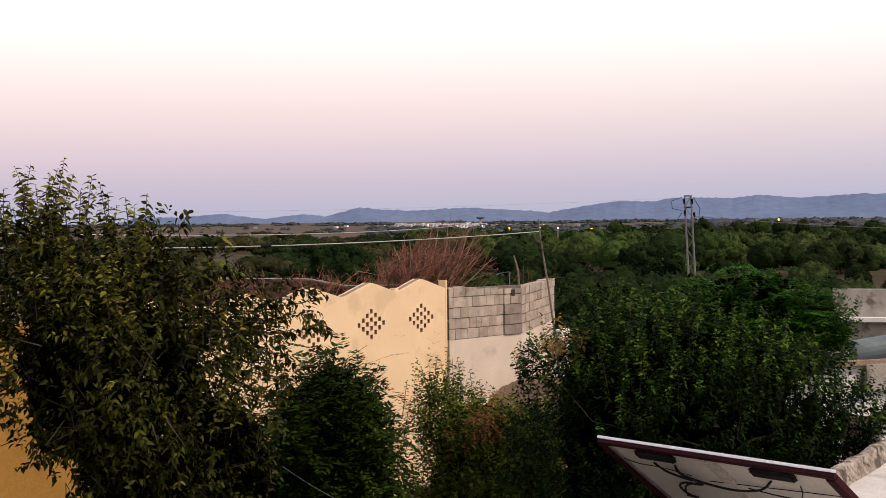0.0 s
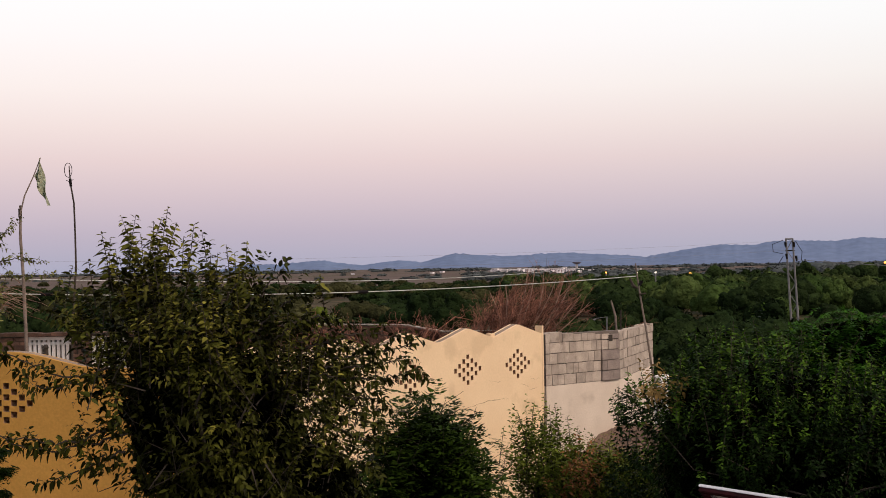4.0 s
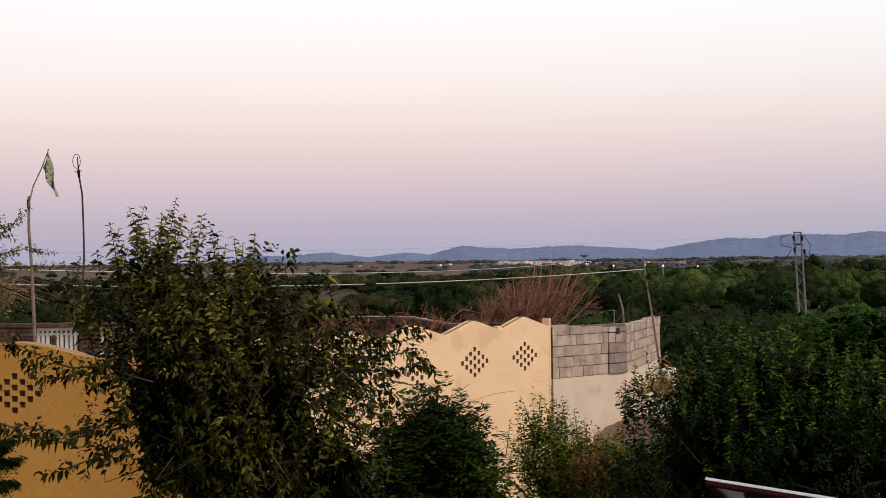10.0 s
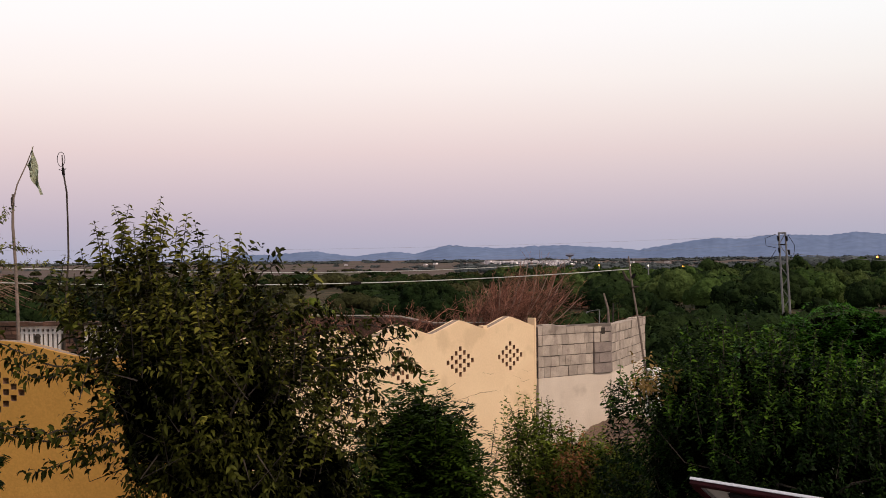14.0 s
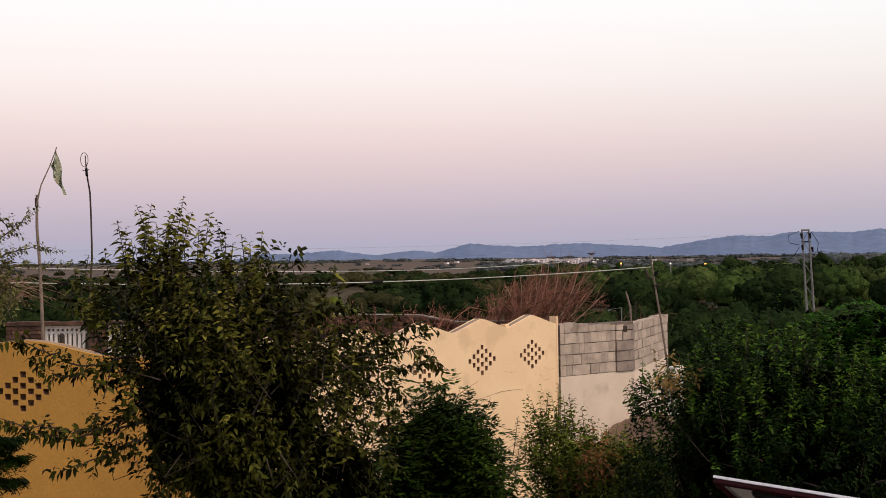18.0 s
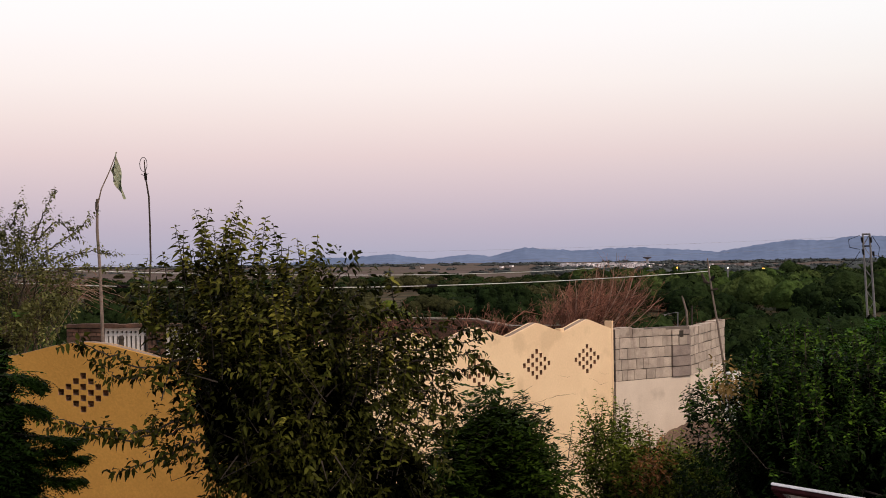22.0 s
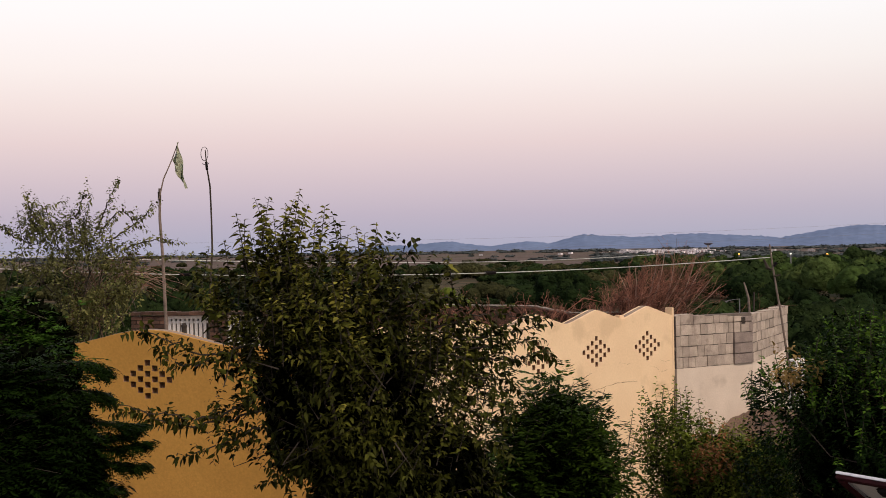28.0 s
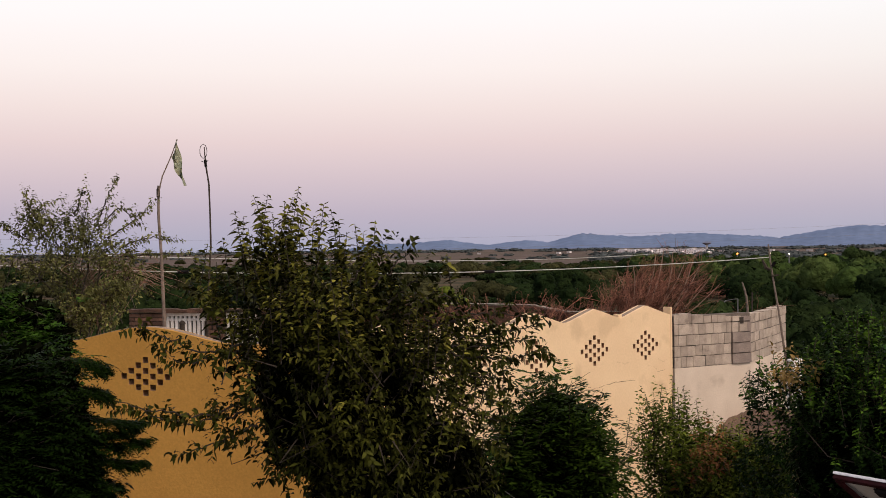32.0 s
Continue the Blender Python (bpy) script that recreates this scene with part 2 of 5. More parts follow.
def dry_fields(m, near, far):
    """The bare fields of the plain lie beyond the scrub: blend to them by metres from below the eye, fitted to the
    camera's view.
    """
    t = m.node_tree
    p = t.nodes["Principled BSDF"]
    old = p.inputs["Base Color"].links[0].from_socket
    co, ln, rng_, mx = (t.nodes.new("ShaderNode" + k) for k in ("TexCoord", "VectorMath", "MapRange", "Mix"))
    ln.operation, mx.data_type = "LENGTH", "RGBA"
    t.links.new(co.outputs["Object"], ln.inputs[0])
    t.links.new(ln.outputs["Value"], rng_.inputs[0])
    rng_.inputs[1].default_value, rng_.inputs[2].default_value = near, far
    t.links.new(rng_.outputs[0], mx.inputs[0])
    grass = t.nodes.new("ShaderNodeTexNoise")
    grass.inputs["Scale"].default_value, grass.inputs["Detail"].default_value = 0.12, 7.0
    t.links.new(co.outputs["Object"], grass.inputs["Vector"])
    tone = t.nodes.new("ShaderNodeValToRGB")
    tone.color_ramp.elements[0].position, tone.color_ramp.elements[0].color = 0.38, (0.026, 0.026, 0.012, 1)
    tone.color_ramp.elements[1].position, tone.color_ramp.elements[1].color = 0.66, (0.088, 0.060, 0.036, 1)
    t.links.new(grass.outputs["Fac"], tone.inputs[0])
    t.links.new(tone.outputs[0], mx.inputs[6])
    t.links.new(old, mx.inputs[7])
    t.links.new(mx.outputs[2], p.inputs["Base Color"])


dry_fields(M["ground"], 300, 470)


# ---- building blocks ----
def part(name, bm, mat, parent=None, label=""):
    """One mesh object from a bmesh or a mesh; under a thing where one is given."""
    if isinstance(bm, bmesh.types.BMesh):
        me = bpy.data.meshes.new(name)
        bm.normal_update()
        bm.to_mesh(me)
        bm.free()
    else:
        me = bm
    if not me.materials:
        me.materials.append(M[mat])
    ob = new(name, me)
    if parent is not None:
        ob.parent = parent
    if label:
        ob["label"] = label
    return ob


def thing(name, x, y, z, turn=0.0, label="", category="", group="", kind=""):
    ob = new(name)
    ob.empty_display_size = 0.2
    ob.matrix_basis = pose(x, y, z, 0, 0, turn)
    return tagged(ob, label, category, group, kind)


def add_box(bm, x0, x1, y0, y1, z0, z1, m=None):
    v = [bm.verts.new(m @ Vector(c) if m else c) for c in
         ((x0, y0, z0), (x1, y0, z0), (x1, y1, z0), (x0, y1, z0), (x0, y0, z1), (x1, y0, z1), (x1, y1, z1), (x0, y1, z1))]
    for f in ((0, 3, 2, 1), (4, 5, 6, 7), (0, 1, 5, 4), (1, 2, 6, 5), (2, 3, 7, 6), (3, 0, 4, 7)):
        bm.faces.new([v[i] for i in f])


def box(x0, x1, y0, y1, z0, z1, bevel=0.0):
    bm = bmesh.new()
    add_box(bm, x0, x1, y0, y1, z0, z1)
    if bevel:
        bmesh.ops.bevel(bm, geom=bm.edges[:], offset=bevel, segments=2, affect="EDGES")
    return bm


def prism(points, z0, z1):
    """An upright prism over a plan given anticlockwise."""
    bm = bmesh.new()
    lo = [bm.verts.new((x, y, z0)) for x, y in points]
    hi = [bm.verts.new((x, y, z1)) for x, y in points]
    bm.faces.new(lo[::-1])
    bm.faces.new(hi)
    for i in range(len(points)):
        j = (i + 1) % len(points)
        bm.faces.new((lo[i], lo[j], hi[j], hi[i]))
    return bm


def add_tube(bm, pts, radii, sides=6):
    """A tapered tube along points."""
    pts = [Vector(p) for p in pts]
    rings = []
    for i, p in enumerate(pts):
        d = (pts[min(i + 1, len(pts) - 1)] - pts[max(i - 1, 0)]).normalized()
        a = d.orthogonal().normalized()
        b = d.cross(a)
        r = radii[i] if hasattr(radii, "__len__") else radii
        rings.append([bm.verts.new(p + r * (math.cos(k) * a + math.sin(k) * b)) for k in (2 * math.pi * s / sides for s in range(sides))])
    for r0, r1 in zip(rings, rings[1:]):
        # the start of each ring is free to differ, so take the nearest match
        best = min(range(sides), key=lambda o: sum((r0[k].co - r1[(k + o) % sides].co).length for k in range(sides)))
        for k in range(sides):
            bm.faces.new((r0[k], r0[(k + 1) % sides], r1[(k + 1 + best) % sides], r1[(k + best) % sides]))
    bm.faces.new(rings[0][::-1])
    bm.faces.new(rings[-1])


def tube(pts, radii, sides=8):
    bm = bmesh.new()
    add_tube(bm, pts, radii, sides)
    return bm


def sag(a, b, drop, n=24):
    a, b = Vector(a), Vector(b)
    return [a.lerp(b, i / n) - Vector((0, 0, 4 * drop * (i / n) * (1 - i / n))) for i in range(n + 1)]


def soup(name, verts, faces):
    """A mesh from arrays of corners and of triangles or quads."""
    me = bpy.data.meshes.new(name)
    k = faces.shape[1]
    me.vertices.add(len(verts))
    me.vertices.foreach_set("co", verts.astype(np.float32).ravel())
    me.loops.add(faces.size)
    me.loops.foreach_set("vertex_index", faces.astype(np.int32).ravel())
    me.polygons.add(len(faces))
    me.polygons.foreach_set("loop_start", np.arange(0, faces.size, k, dtype=np.int32))
    me.polygons.foreach_set("loop_total", np.full(len(faces), k, dtype=np.int32))
    me.update()
    me.validate()
    return me


def unit(v):
    return v / np.maximum(np.linalg.norm(v, axis=1, keepdims=True), 1e-9)


def leaves(base, way, face, length, width, droop=0.25):
    """Pointed oval leaves, folded along the midrib and bent down to the tip."""
    n = len(base)
    way = unit(way)
    side = unit(np.cross(way, face))
    up = np.cross(side, way)
    L, W = length[:, None], width[:, None]
    down = np.array([0, 0, 1.0]) * droop * L
    m1, m2 = base + 0.3 * L * way - 0.06 * down, base + 0.66 * L * way - 0.4 * down
    tip = base + 1.02 * L * way - down
    if n > 20000 and length.mean() < 0.065:
        mid = base + 0.45 * L * way - 0.2 * down
        v = np.stack([base, mid + 0.5 * W * side + 0.16 * W * up, tip, mid - 0.5 * W * side + 0.16 * W * up, mid], 1).reshape(-1, 3)
        return v, (np.array([[0, 4, 1], [1, 4, 2], [2, 4, 3], [3, 4, 0]])[None] + 5 * np.arange(n)[:, None, None]).reshape(-1, 3)
    lift = 0.14 * W * up
    v = np.stack([base, m1 + 0.47 * W * side + lift, m1, m1 - 0.47 * W * side + lift, m2 + 0.36 * W * side + lift, m2, m2 - 0.36 * W * side + lift, tip], 1).reshape(-1, 3)
    f = np.array([[0, 2, 1], [0, 3, 2], [1, 2, 5], [1, 5, 4], [2, 3, 6], [2, 6, 5], [4, 5, 7], [5, 6, 7]])
    return v, (f[None] + 8 * np.arange(n)[:, None, None]).reshape(-1, 3)


def blades(base, way, face, length, width):
    """Small flat leaflets of one lozenge each."""
    n = len(base)
    way = unit(way)
    side = unit(np.cross(way, face))
    L, W = length[:, None], width[:, None]
    v = np.stack([base, base + 0.4 * L * way + 0.5 * W * side, base + L * way, base + 0.4 * L * way - 0.5 * W * side], 1).reshape(-1, 3)
    return v, np.array([[0, 1, 2, 3]]) + 4 * np.arange(n)[:, None]


def in_lobes(rng, lobes, n, shell=0.55, clump=0, tight=0.10):
    """Starts of shoots in a crown made of lobes (x, y, z, rx, ry, rz), mostly near its outside, and the way outward;
    with clump, gathered round that many fewer places, so that the crown has depths and gaps."""
    m = max(12, n // clump) if clump else n
    vol = np.array([l[3] * l[4] * l[5] for l in lobes]) ** 0.75
    pick = rng.choice(len(lobes), m, p=vol / vol.sum())
    l = np.array(lobes)[pick]
    d = unit(rng.normal(size=(m, 3)))
    r = shell + (1 - shell) * rng.random(m) ** 0.6
    p, o = l[:, :3] + d * r[:, None] * l[:, 3:], unit(d / l[:, 3:])
    if clump:
        k = rng.integers(0, m, n)
        p = p[k] + rng.normal(size=(n, 3)) * tight
        o = unit(o[k] + 0.35 * rng.normal(size=(n, 3)))
    return p, o


def inner(rng, lobes, density, size):
    """The dense inside of a crown: so many small leaves to the cubic metre, lying all ways."""
    V, F, off = [], [], 0
    for l in lobes:
        n = int(density * 4.19 * l[3] * l[4] * l[5] * 0.78)
        d = unit(rng.normal(size=(n, 3))) * (0.72 * rng.random(n) ** (1 / 3))[:, None]
        p = np.array(l[:3]) + d * np.array(l[3:])
        s = size * rng.uniform(0.7, 1.3, n)
        v, f = blades(p, rng.normal(size=(n, 3)), unit(rng.normal(size=(n, 3))), s, s * 0.5)
        V.append(v)
        F.append(f + off)
        off += len(v)
    return np.concatenate(V), np.concatenate(F)


def shoots(rng, lobes, count, length=(0.3, 0.6), per=12, leaf=(0.07, 0.11), aspect=0.42, up=0.6, droop=0.35, shell=0.55, clump=6):
    """Leafy shoots that end inside the lobes: leaves in a spiral along an upward, outward twig.
    Returns the leaves lower down, those near the tips, and the twigs' ends."""
    tip, out = in_lobes(rng, lobes, count, shell, clump, 0.09)
    way = unit(out * 0.6 + np.array([0, 0, up]) + 0.32 * rng.normal(size=(count, 3)))
    size = rng.uniform(*length, count)
    start = tip - way * size[:, None]
    toplit_share = np.clip((tip[:, 2] - tip[:, 2].min()) / np.ptp(tip[:, 2]) * 1.7 - 0.5, 0.08, 1) * np.clip(0.75 + out[:, 2], 0.2, 1)
    return sprigs(rng, start, way, size, per, leaf, aspect, droop, 0.5, rng.random(count) < toplit_share) + ((start, tip),)


def sprigs(rng, start, way, size, per, leaf, aspect, droop, tip_from=0.5, shooting=None, tuft=0.0):
    count = len(start)
    shooting = np.ones(count, bool) if shooting is None else shooting
    q1 = unit(np.cross(way, np.array([0.3, 1.0, 0.1]) + 0.1 * rng.normal(size=(count, 3))))
    q2 = np.cross(way, q1)
    phase = rng.uniform(0, 2 * math.pi, count)
    old, young = [], []
    for k in range(per):
        a = (k + rng.uniform(0.3, 0.9, count)) / per * (0.88 - tuft) + 0.12 + tuft
        ang = phase + 2.4 * k + 0.4 * rng.normal(size=count)
        q = q1 * np.cos(ang)[:, None] + q2 * np.sin(ang)[:, None]
        w = unit(q * 0.95 + way * 0.5 - np.array([0, 0, droop]) + 0.3 * rng.normal(size=(count, 3)))
        face = unit(way * 0.5 + np.array([0, 0, 0.6]) + q * 0.3 + 0.5 * rng.normal(size=(count, 3)))
        s = rng.uniform(*leaf, count) * (1.12 - 0.55 * a ** 3)
        row = (start + way * (size * a)[:, None], w, face, s)
        if (k + 0.5) / per > tip_from:
            young.append([r[shooting] for r in row])
            old.append([r[~shooting] for r in row])
        else:
            old.append(row)
    out = []
    for rows_ in (old, young):
        B, W_, F_, S = (np.concatenate([r[i] for r in rows_]) for i in range(4))
        out.append(leaves(B, W_, F_, S, S * aspect, 0.24))
    return tuple(out)


def feathers(rng, start, way, size, pairs, leaflet, bend):
    """Leaflets in pairs along stalks that bend down."""
    count = len(start)
    side = unit(np.cross(way, np.array([0, 0, 1.0]) + 0.2 * rng.normal(size=(count, 3))))
    B, W_, F_, S = [], [], [], []
    for k in range(pairs):
        a = (k + 0.6) / pairs
        p = start + way * (size * a)[:, None] - np.array([0, 0, 1.0]) * (bend * size * a * a)[:, None]
        for sgn in (1, -1):
            B.append(p)
            W_.append(unit(side * sgn + way * 0.55 - np.array([0, 0, 0.25]) + 0.15 * rng.normal(size=(count, 3))))
            F_.append(unit(np.array([0, 0, 1.0]) + 0.3 * rng.normal(size=(count, 3))))
            S.append(leaflet * rng.uniform(0.8, 1.2, count) * (1 - 0.6 * abs(a - 0.45)))
    B, W_, F_, S = np.concatenate(B), np.concatenate(W_), np.concatenate(F_), np.concatenate(S)
    return blades(B, W_, F_, S, S * 0.36)


def limbs(rng, parent, trunk_at, fork_at, lobes, radius, twigs=None, twig_count=0):
    """A tapered trunk to the fork, a limb into each lobe, and some thin twigs; each a mesh of its own."""
    t, f = Vector(trunk_at), Vector(fork_at)
    mids = [t.lerp(f, k / 4) + Vector((rng.normal() * 0.04, rng.normal() * 0.04, 0)) * (0 < k < 4) for k in range(5)]
    part("trunk", tube(mids, [radius * (1.25 - 0.45 * k / 4) for k in range(5)], 10), "bark", parent)
    for l in lobes:
        c = Vector(l[:3])
        d = c - f
        pts = [f + d * a + Vector((rng.normal(), rng.normal(), rng.normal())) * 0.05 * d.length * (0 < a < 1) + Vector((0, 0, 0.12 * d.length * math.sin(math.pi * a))) for a in (0, 0.25, 0.5, 0.75, 1.0)]
        part("limb", tube(pts, [radius * 0.55 * (1 - 0.72 * a) for a in (0, 0.25, 0.5, 0.75, 1.0)], 7), "bark", parent)
    if twigs is not None and twig_count:
        bm = bmesh.new()
        cs = np.array([l[:3] for l in lobes])
        for s, e in [w for w in zip(*twigs) if w[0][2] < cs[:, 2].max()][:twig_count]:
            c = cs[np.argmin(((cs - s) ** 2).sum(1))]
            add_tube(bm, [s * 0.55 + c * 0.45, s, e], [0.010, 0.007, 0.003], 3)
        part("fine_branching", bm, "bark", parent)["kind"] = "stuff"


# ---- ground and distance ----
def ground_z(d):
    a = min(max((d - 40) / 420, 0), 1)
    return -4.0 * a * a * (3 - 2 * a) - 1.5 * min(max((d - 460) / 3000, 0), 1)


def ground_sheet():
    radii = [0, 4, 8, 14, 20, 28, 40, 60, 90, 130, 190, 270, 380, 540, 760, 1100, 1600, 2300, 3200, 4600]
    n = 72
    v, f = [(0, 0, 0)], []
    for i, r in enumerate(radii[1:]):
        for k in range(n):
            a = 2 * math.pi * k / n
            x, y = r * math.cos(a), r * math.sin(a)
            bumps = noise.noise((x / 60, y / 60, 0)) * min(r / 150, 1.0) * 0.8
            v.append((x, y, ground_z(r) + bumps))
    bm = bmesh.new()
    bv = [bm.verts.new(p) for p in v]
    for k in range(n):
        bm.faces.new((bv[0], bv[1 + k], bv[1 + (k + 1) % n]))
    for i in range(len(radii) - 2):
        for k in range(n):
            a, b = 1 + i * n + k, 1 + i * n + (k + 1) % n
            bm.faces.new((bv[a], bv[a + n], bv[b + n], bv[b]))
    for fc in bm.faces:
        fc.smooth = True
    return part("ground", bm, "ground")


tagged(ground_sheet(), "dry earth plain with scrub and pale fields", "ground", kind="structure")


def ridge(name, dist, profile, label):
    """A far range of hills: a folded slope under a skyline given as (bearing in degrees, rise in degrees)."""
    bs = np.linspace(profile[0][0], profile[-1][0], 1200)
    rise = np.interp(bs, [p[0] for p in profile], [p[1] for p in profile])
    rows_ = 7
    v = []
    for j in range(rows_):
        a = j / (rows_ - 1)
        for b, r in zip(bs, rise):
            d = dist + 500 * a
            fold = 0.10 * noise.noise((b * 0.9, a * 1.5, dist)) * a * (1 - a) * 4
            wob = (0.10 * noise.noise((b * 2.3, a * 2.0, dist)) + 0.08 * noise.noise((b * 5.5, a * 3.0, dist)) + 0.03 * noise.noise((b * 13.0, a * 4.0, dist))) * a
            h = d * math.tan(radians(-0.6 + (r + 0.6) * a ** 0.8 + wob * 0.5 + fold * 0.5)) + EYE
            v.append((d * math.sin(radians(b)), d * math.cos(radians(b)), h))
    n = len(bs)
    q = np.array([[j * n + i, j * n + i + 1, (j + 1) * n + i + 1, (j + 1) * n + i] for j in range(rows_ - 1) for i in range(n - 1)])
    me = soup(name, np.array(v), q)
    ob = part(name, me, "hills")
    return tagged(ob, label, "hills", kind="structure")


SKYLINE = [(-60, -0.1), (-26.8, -0.14), (-14.4, -0.12), (-10.6, -0.05), (-9.3, 0.22), (-7.8, 0.18), (-6.3, 0.32), (-5.5, 0.34), (-4.4, 0.17), (-3.6, 0.09), (-2.8, 0.19),
           (-1.6, 0.31), (-0.7, 0.17), (0.2, 0.43), (1.0, 0.62), (1.9, 0.50), (3.8, 0.42), (5.1, 0.51), (6.3, 0.55), (7.4, 0.48), (9.1, 0.38), (10.2, 0.28), (11.0, 0.41),
           (12.9, 0.71), (13.8, 0.81), (15.1, 0.74), (16.2, 0.91), (17.2, 0.92), (19.1, 0.87), (20.1, 1.01), (21.4, 0.91), (22.1, 0.84), (23.4, 0.92), (24.9, 1.0), (32, 0.8), (60, 0.4)]
ridge("backdrop_hills", 4100, SKYLINE, "long range of hills on the skyline, blue-grey haze in its colour")


def scrub(name, spots, mat, label, seed, quads=260):
    """Many rounded tree crowns as one piece of stuff: lumps of foliage roughened by leafy clumps."""
    rng = np.random.default_rng(seed)
    V, F, cV, cF, off, coff = [], [], [], [], 0, 0
    for x, y, h, w in spots:
        d = math.hypot(x, y)
        z0 = ground_z(d) - 0.2
        k, rows_ = (9, (-0.6, 0.0, 0.45, 0.8, 0.98)) if d < 300 else (7, (-0.5, 0.2, 0.7, 0.97))
        ang = np.arange(k) * 2 * math.pi / k
        n = int(quads * (3.4 if d < 110 else 1.9 if d < 180 else 1.2 if d < 300 else 0.5))
        lob = [(x, y, z0 + h * 0.5, w * 0.33, w * 0.33, h * 0.42)]
        for _ in range(10 if d < 300 else 6 if d < 600 else 3):
            a_, r_ = rng.uniform(0, 2 * math.pi), w * rng.uniform(0.08, 0.38)
            k_ = w * rng.uniform(0.11, 0.20)
            v_ = min(k_, h * 0.4)
            top_ = h * (1.0 - 1.25 * (r_ / w) ** 1.4) * rng.uniform(0.8, 1.02)
            lob.append((x + r_ * math.cos(a_), y + r_ * math.sin(a_), z0 + max(top_ - v_, v_ * 0.4), k_, k_, v_))
        p, o = in_lobes(rng, lob, n, 0.88)
        s = np.full(n, max(0.085, 0.0012 * d)) * rng.uniform(0.6, 1.4, n)
        face = unit(o + np.array([0, 0, 0.15]) + 0.34 * rng.normal(size=(n, 3)))
        v, f = blades(p, np.cross(face, rng.normal(size=(n, 3))), face, s * 1.4, s * 1.2)
        V.append(v)
        F.append(f + off)
        off += len(v)
        for l in lob:
            ring = []
            for s_ in rows_:
                c_ = math.sqrt(1 - s_ * s_)
                w_ = 0.90 * (1 + 0.10 * rng.normal(size=k))
                ring.append(np.c_[l[0] + l[3] * w_ * c_ * np.cos(ang), l[1] + l[4] * w_ * c_ * np.sin(ang), l[2] + l[5] * w_ * s_])
            cV.append(np.concatenate(ring))
            cF.append(np.array([[r * k + i, r * k + (i + 1) % k, (r + 1) * k + (i + 1) % k, (r + 1) * k + i] for r in range(len(rows_) - 1) for i in range(k)]) + coff)
            coff += len(rows_) * k
    ob = part(name, soup(name, np.concatenate(V), np.concatenate(F)), mat)
    tagged(ob, label, "shrubs", kind="stuff")
    core = part("foliage_mass", soup("foliage_mass", np.concatenate(cV), np.concatenate(cF)), mat, ob)
    for pl in core.data.polygons:
        pl.use_smooth = True
    core["kind"] = "stuff"
    return ob


def bearing(b, d):
    return d * math.sin(radians(b)), d * math.cos(radians(b))


def spread(seed, count, b0, b1, d0, d1, h, w):
    r = random.Random(seed)
    out = []
    for _ in range(count):
        d = 1 / r.uniform(1 / d1, 1 / d0)
        x, y = bearing(r.uniform(b0, b1), d)
        out.append((x, y, r.uniform(*h), r.uniform(*w)))
    return out


def crowns(*rows_):
    """Single trees given as bearing, rise of the top, distance and width."""
    return [(*bearing(b, d), EYE + d * math.tan(radians(e)) - ground_z(d) + 0.2, w) for b, e, d, w in rows_]


right_woods = (spread(1, 46, 9, 34, 50, 105, (1.4, 2.6), (2.6, 4.4)) + spread(5, 190, 5, 34, 105, 300, (2.4, 4.8), (3.6, 7.5)) + spread(16, 300, 3, 34, 300, 640, (3.0, 6.0), (5, 12)))
left_scrub = (spread(6, 40, -34, -9, 40, 80, (1.8, 3.0), (2.5, 5)) + spread(7, 60, -8, 7, 60, 110, (0.7, 1.6), (2.0, 4.0)) + spread(2, 130, -34, 6, 110, 280, (1.2, 2.6), (3, 7))
              + spread(3, 240, -34, 6, 290, 420, (2.6, 4.6), (5, 11)) + spread(17, 36, -34, 6, 420, 800, (2.0, 3.6), (6, 14)))
scrub("thorn_woods", right_woods[0::3], "scrub", "green thorn woods rolling towards the hills", 11, 390)
scrub("olive_woods", right_woods[1::3] + crowns((17.6, -0.1, 420, 11), (20.3, -0.62, 150, 4.2), (21.0, -1.1, 140, 4.4), (12.1, -1.1, 240, 8), (10.6, -1.2, 200, 6), (-2.9, -2.5, 58, 1.8)),
      "scrub_olive", "olive-green rounded thorn trees of the plain", 31, 390)
scrub("dark_woods", right_woods[2::3] + crowns((13.45, -0.02, 420, 10.0), (17.6, 0.14, 330, 7.0), (14.9, -0.35, 620, 8), (19.3, -0.1, 430, 12), (20.4, -0.02, 440, 13), (21.2, -0.1, 430, 10), (22.2, -0.06, 440, 8), (23.9, -0.2, 440, 12), (25.3, -0.15, 440, 12), (14.9, -0.9, 66, 3.0), (16.1, -1.5, 62, 2.6), (12.2, -2.4, 58, 4.0), (13.4, -2.2, 60, 4.5), (14.4, -2.6, 52, 4.0), (15.6, -2.4, 55, 4.5), (11.6, -2.9, 46, 3.0), (16.8, -2.5, 60, 4.5), (12.8, -3.0, 42, 3.0), (14.0, -3.1, 42, 3.0), (18.2, -2.4, 58, 4.5), (10.6, -3.3, 40, 2.4), (14.0, -1.25, 62, 1.6),
                                                   (15.9, -1.35, 64, 1.8), (24.6, -2.2, 75, 2.0), (8.6, -1.3, 110, 5), (6.2, -2.3, 60, 4.0), (7.2, -2.5, 58, 4.0), (8.0, -2.4, 62, 4.0), (9.0, -2.2, 60, 3.5), (9.6, -2.8, 50, 3.0), (5.4, -2.0, 70, 4.0), (7.6, -3.0, 44, 2.5), (8.6, -3.1, 42, 2.2), (11.4, -1.9, 75, 3.2), (10.9, -2.6, 55, 2.4), (11.4, -3.5, 38, 1.8), (12.7, -3.3, 40, 2.0), (10.9, -4.4, 31, 1.2)),
      "scrub_deep", "deep green rounded thorn trees of the plain", 32, 390)
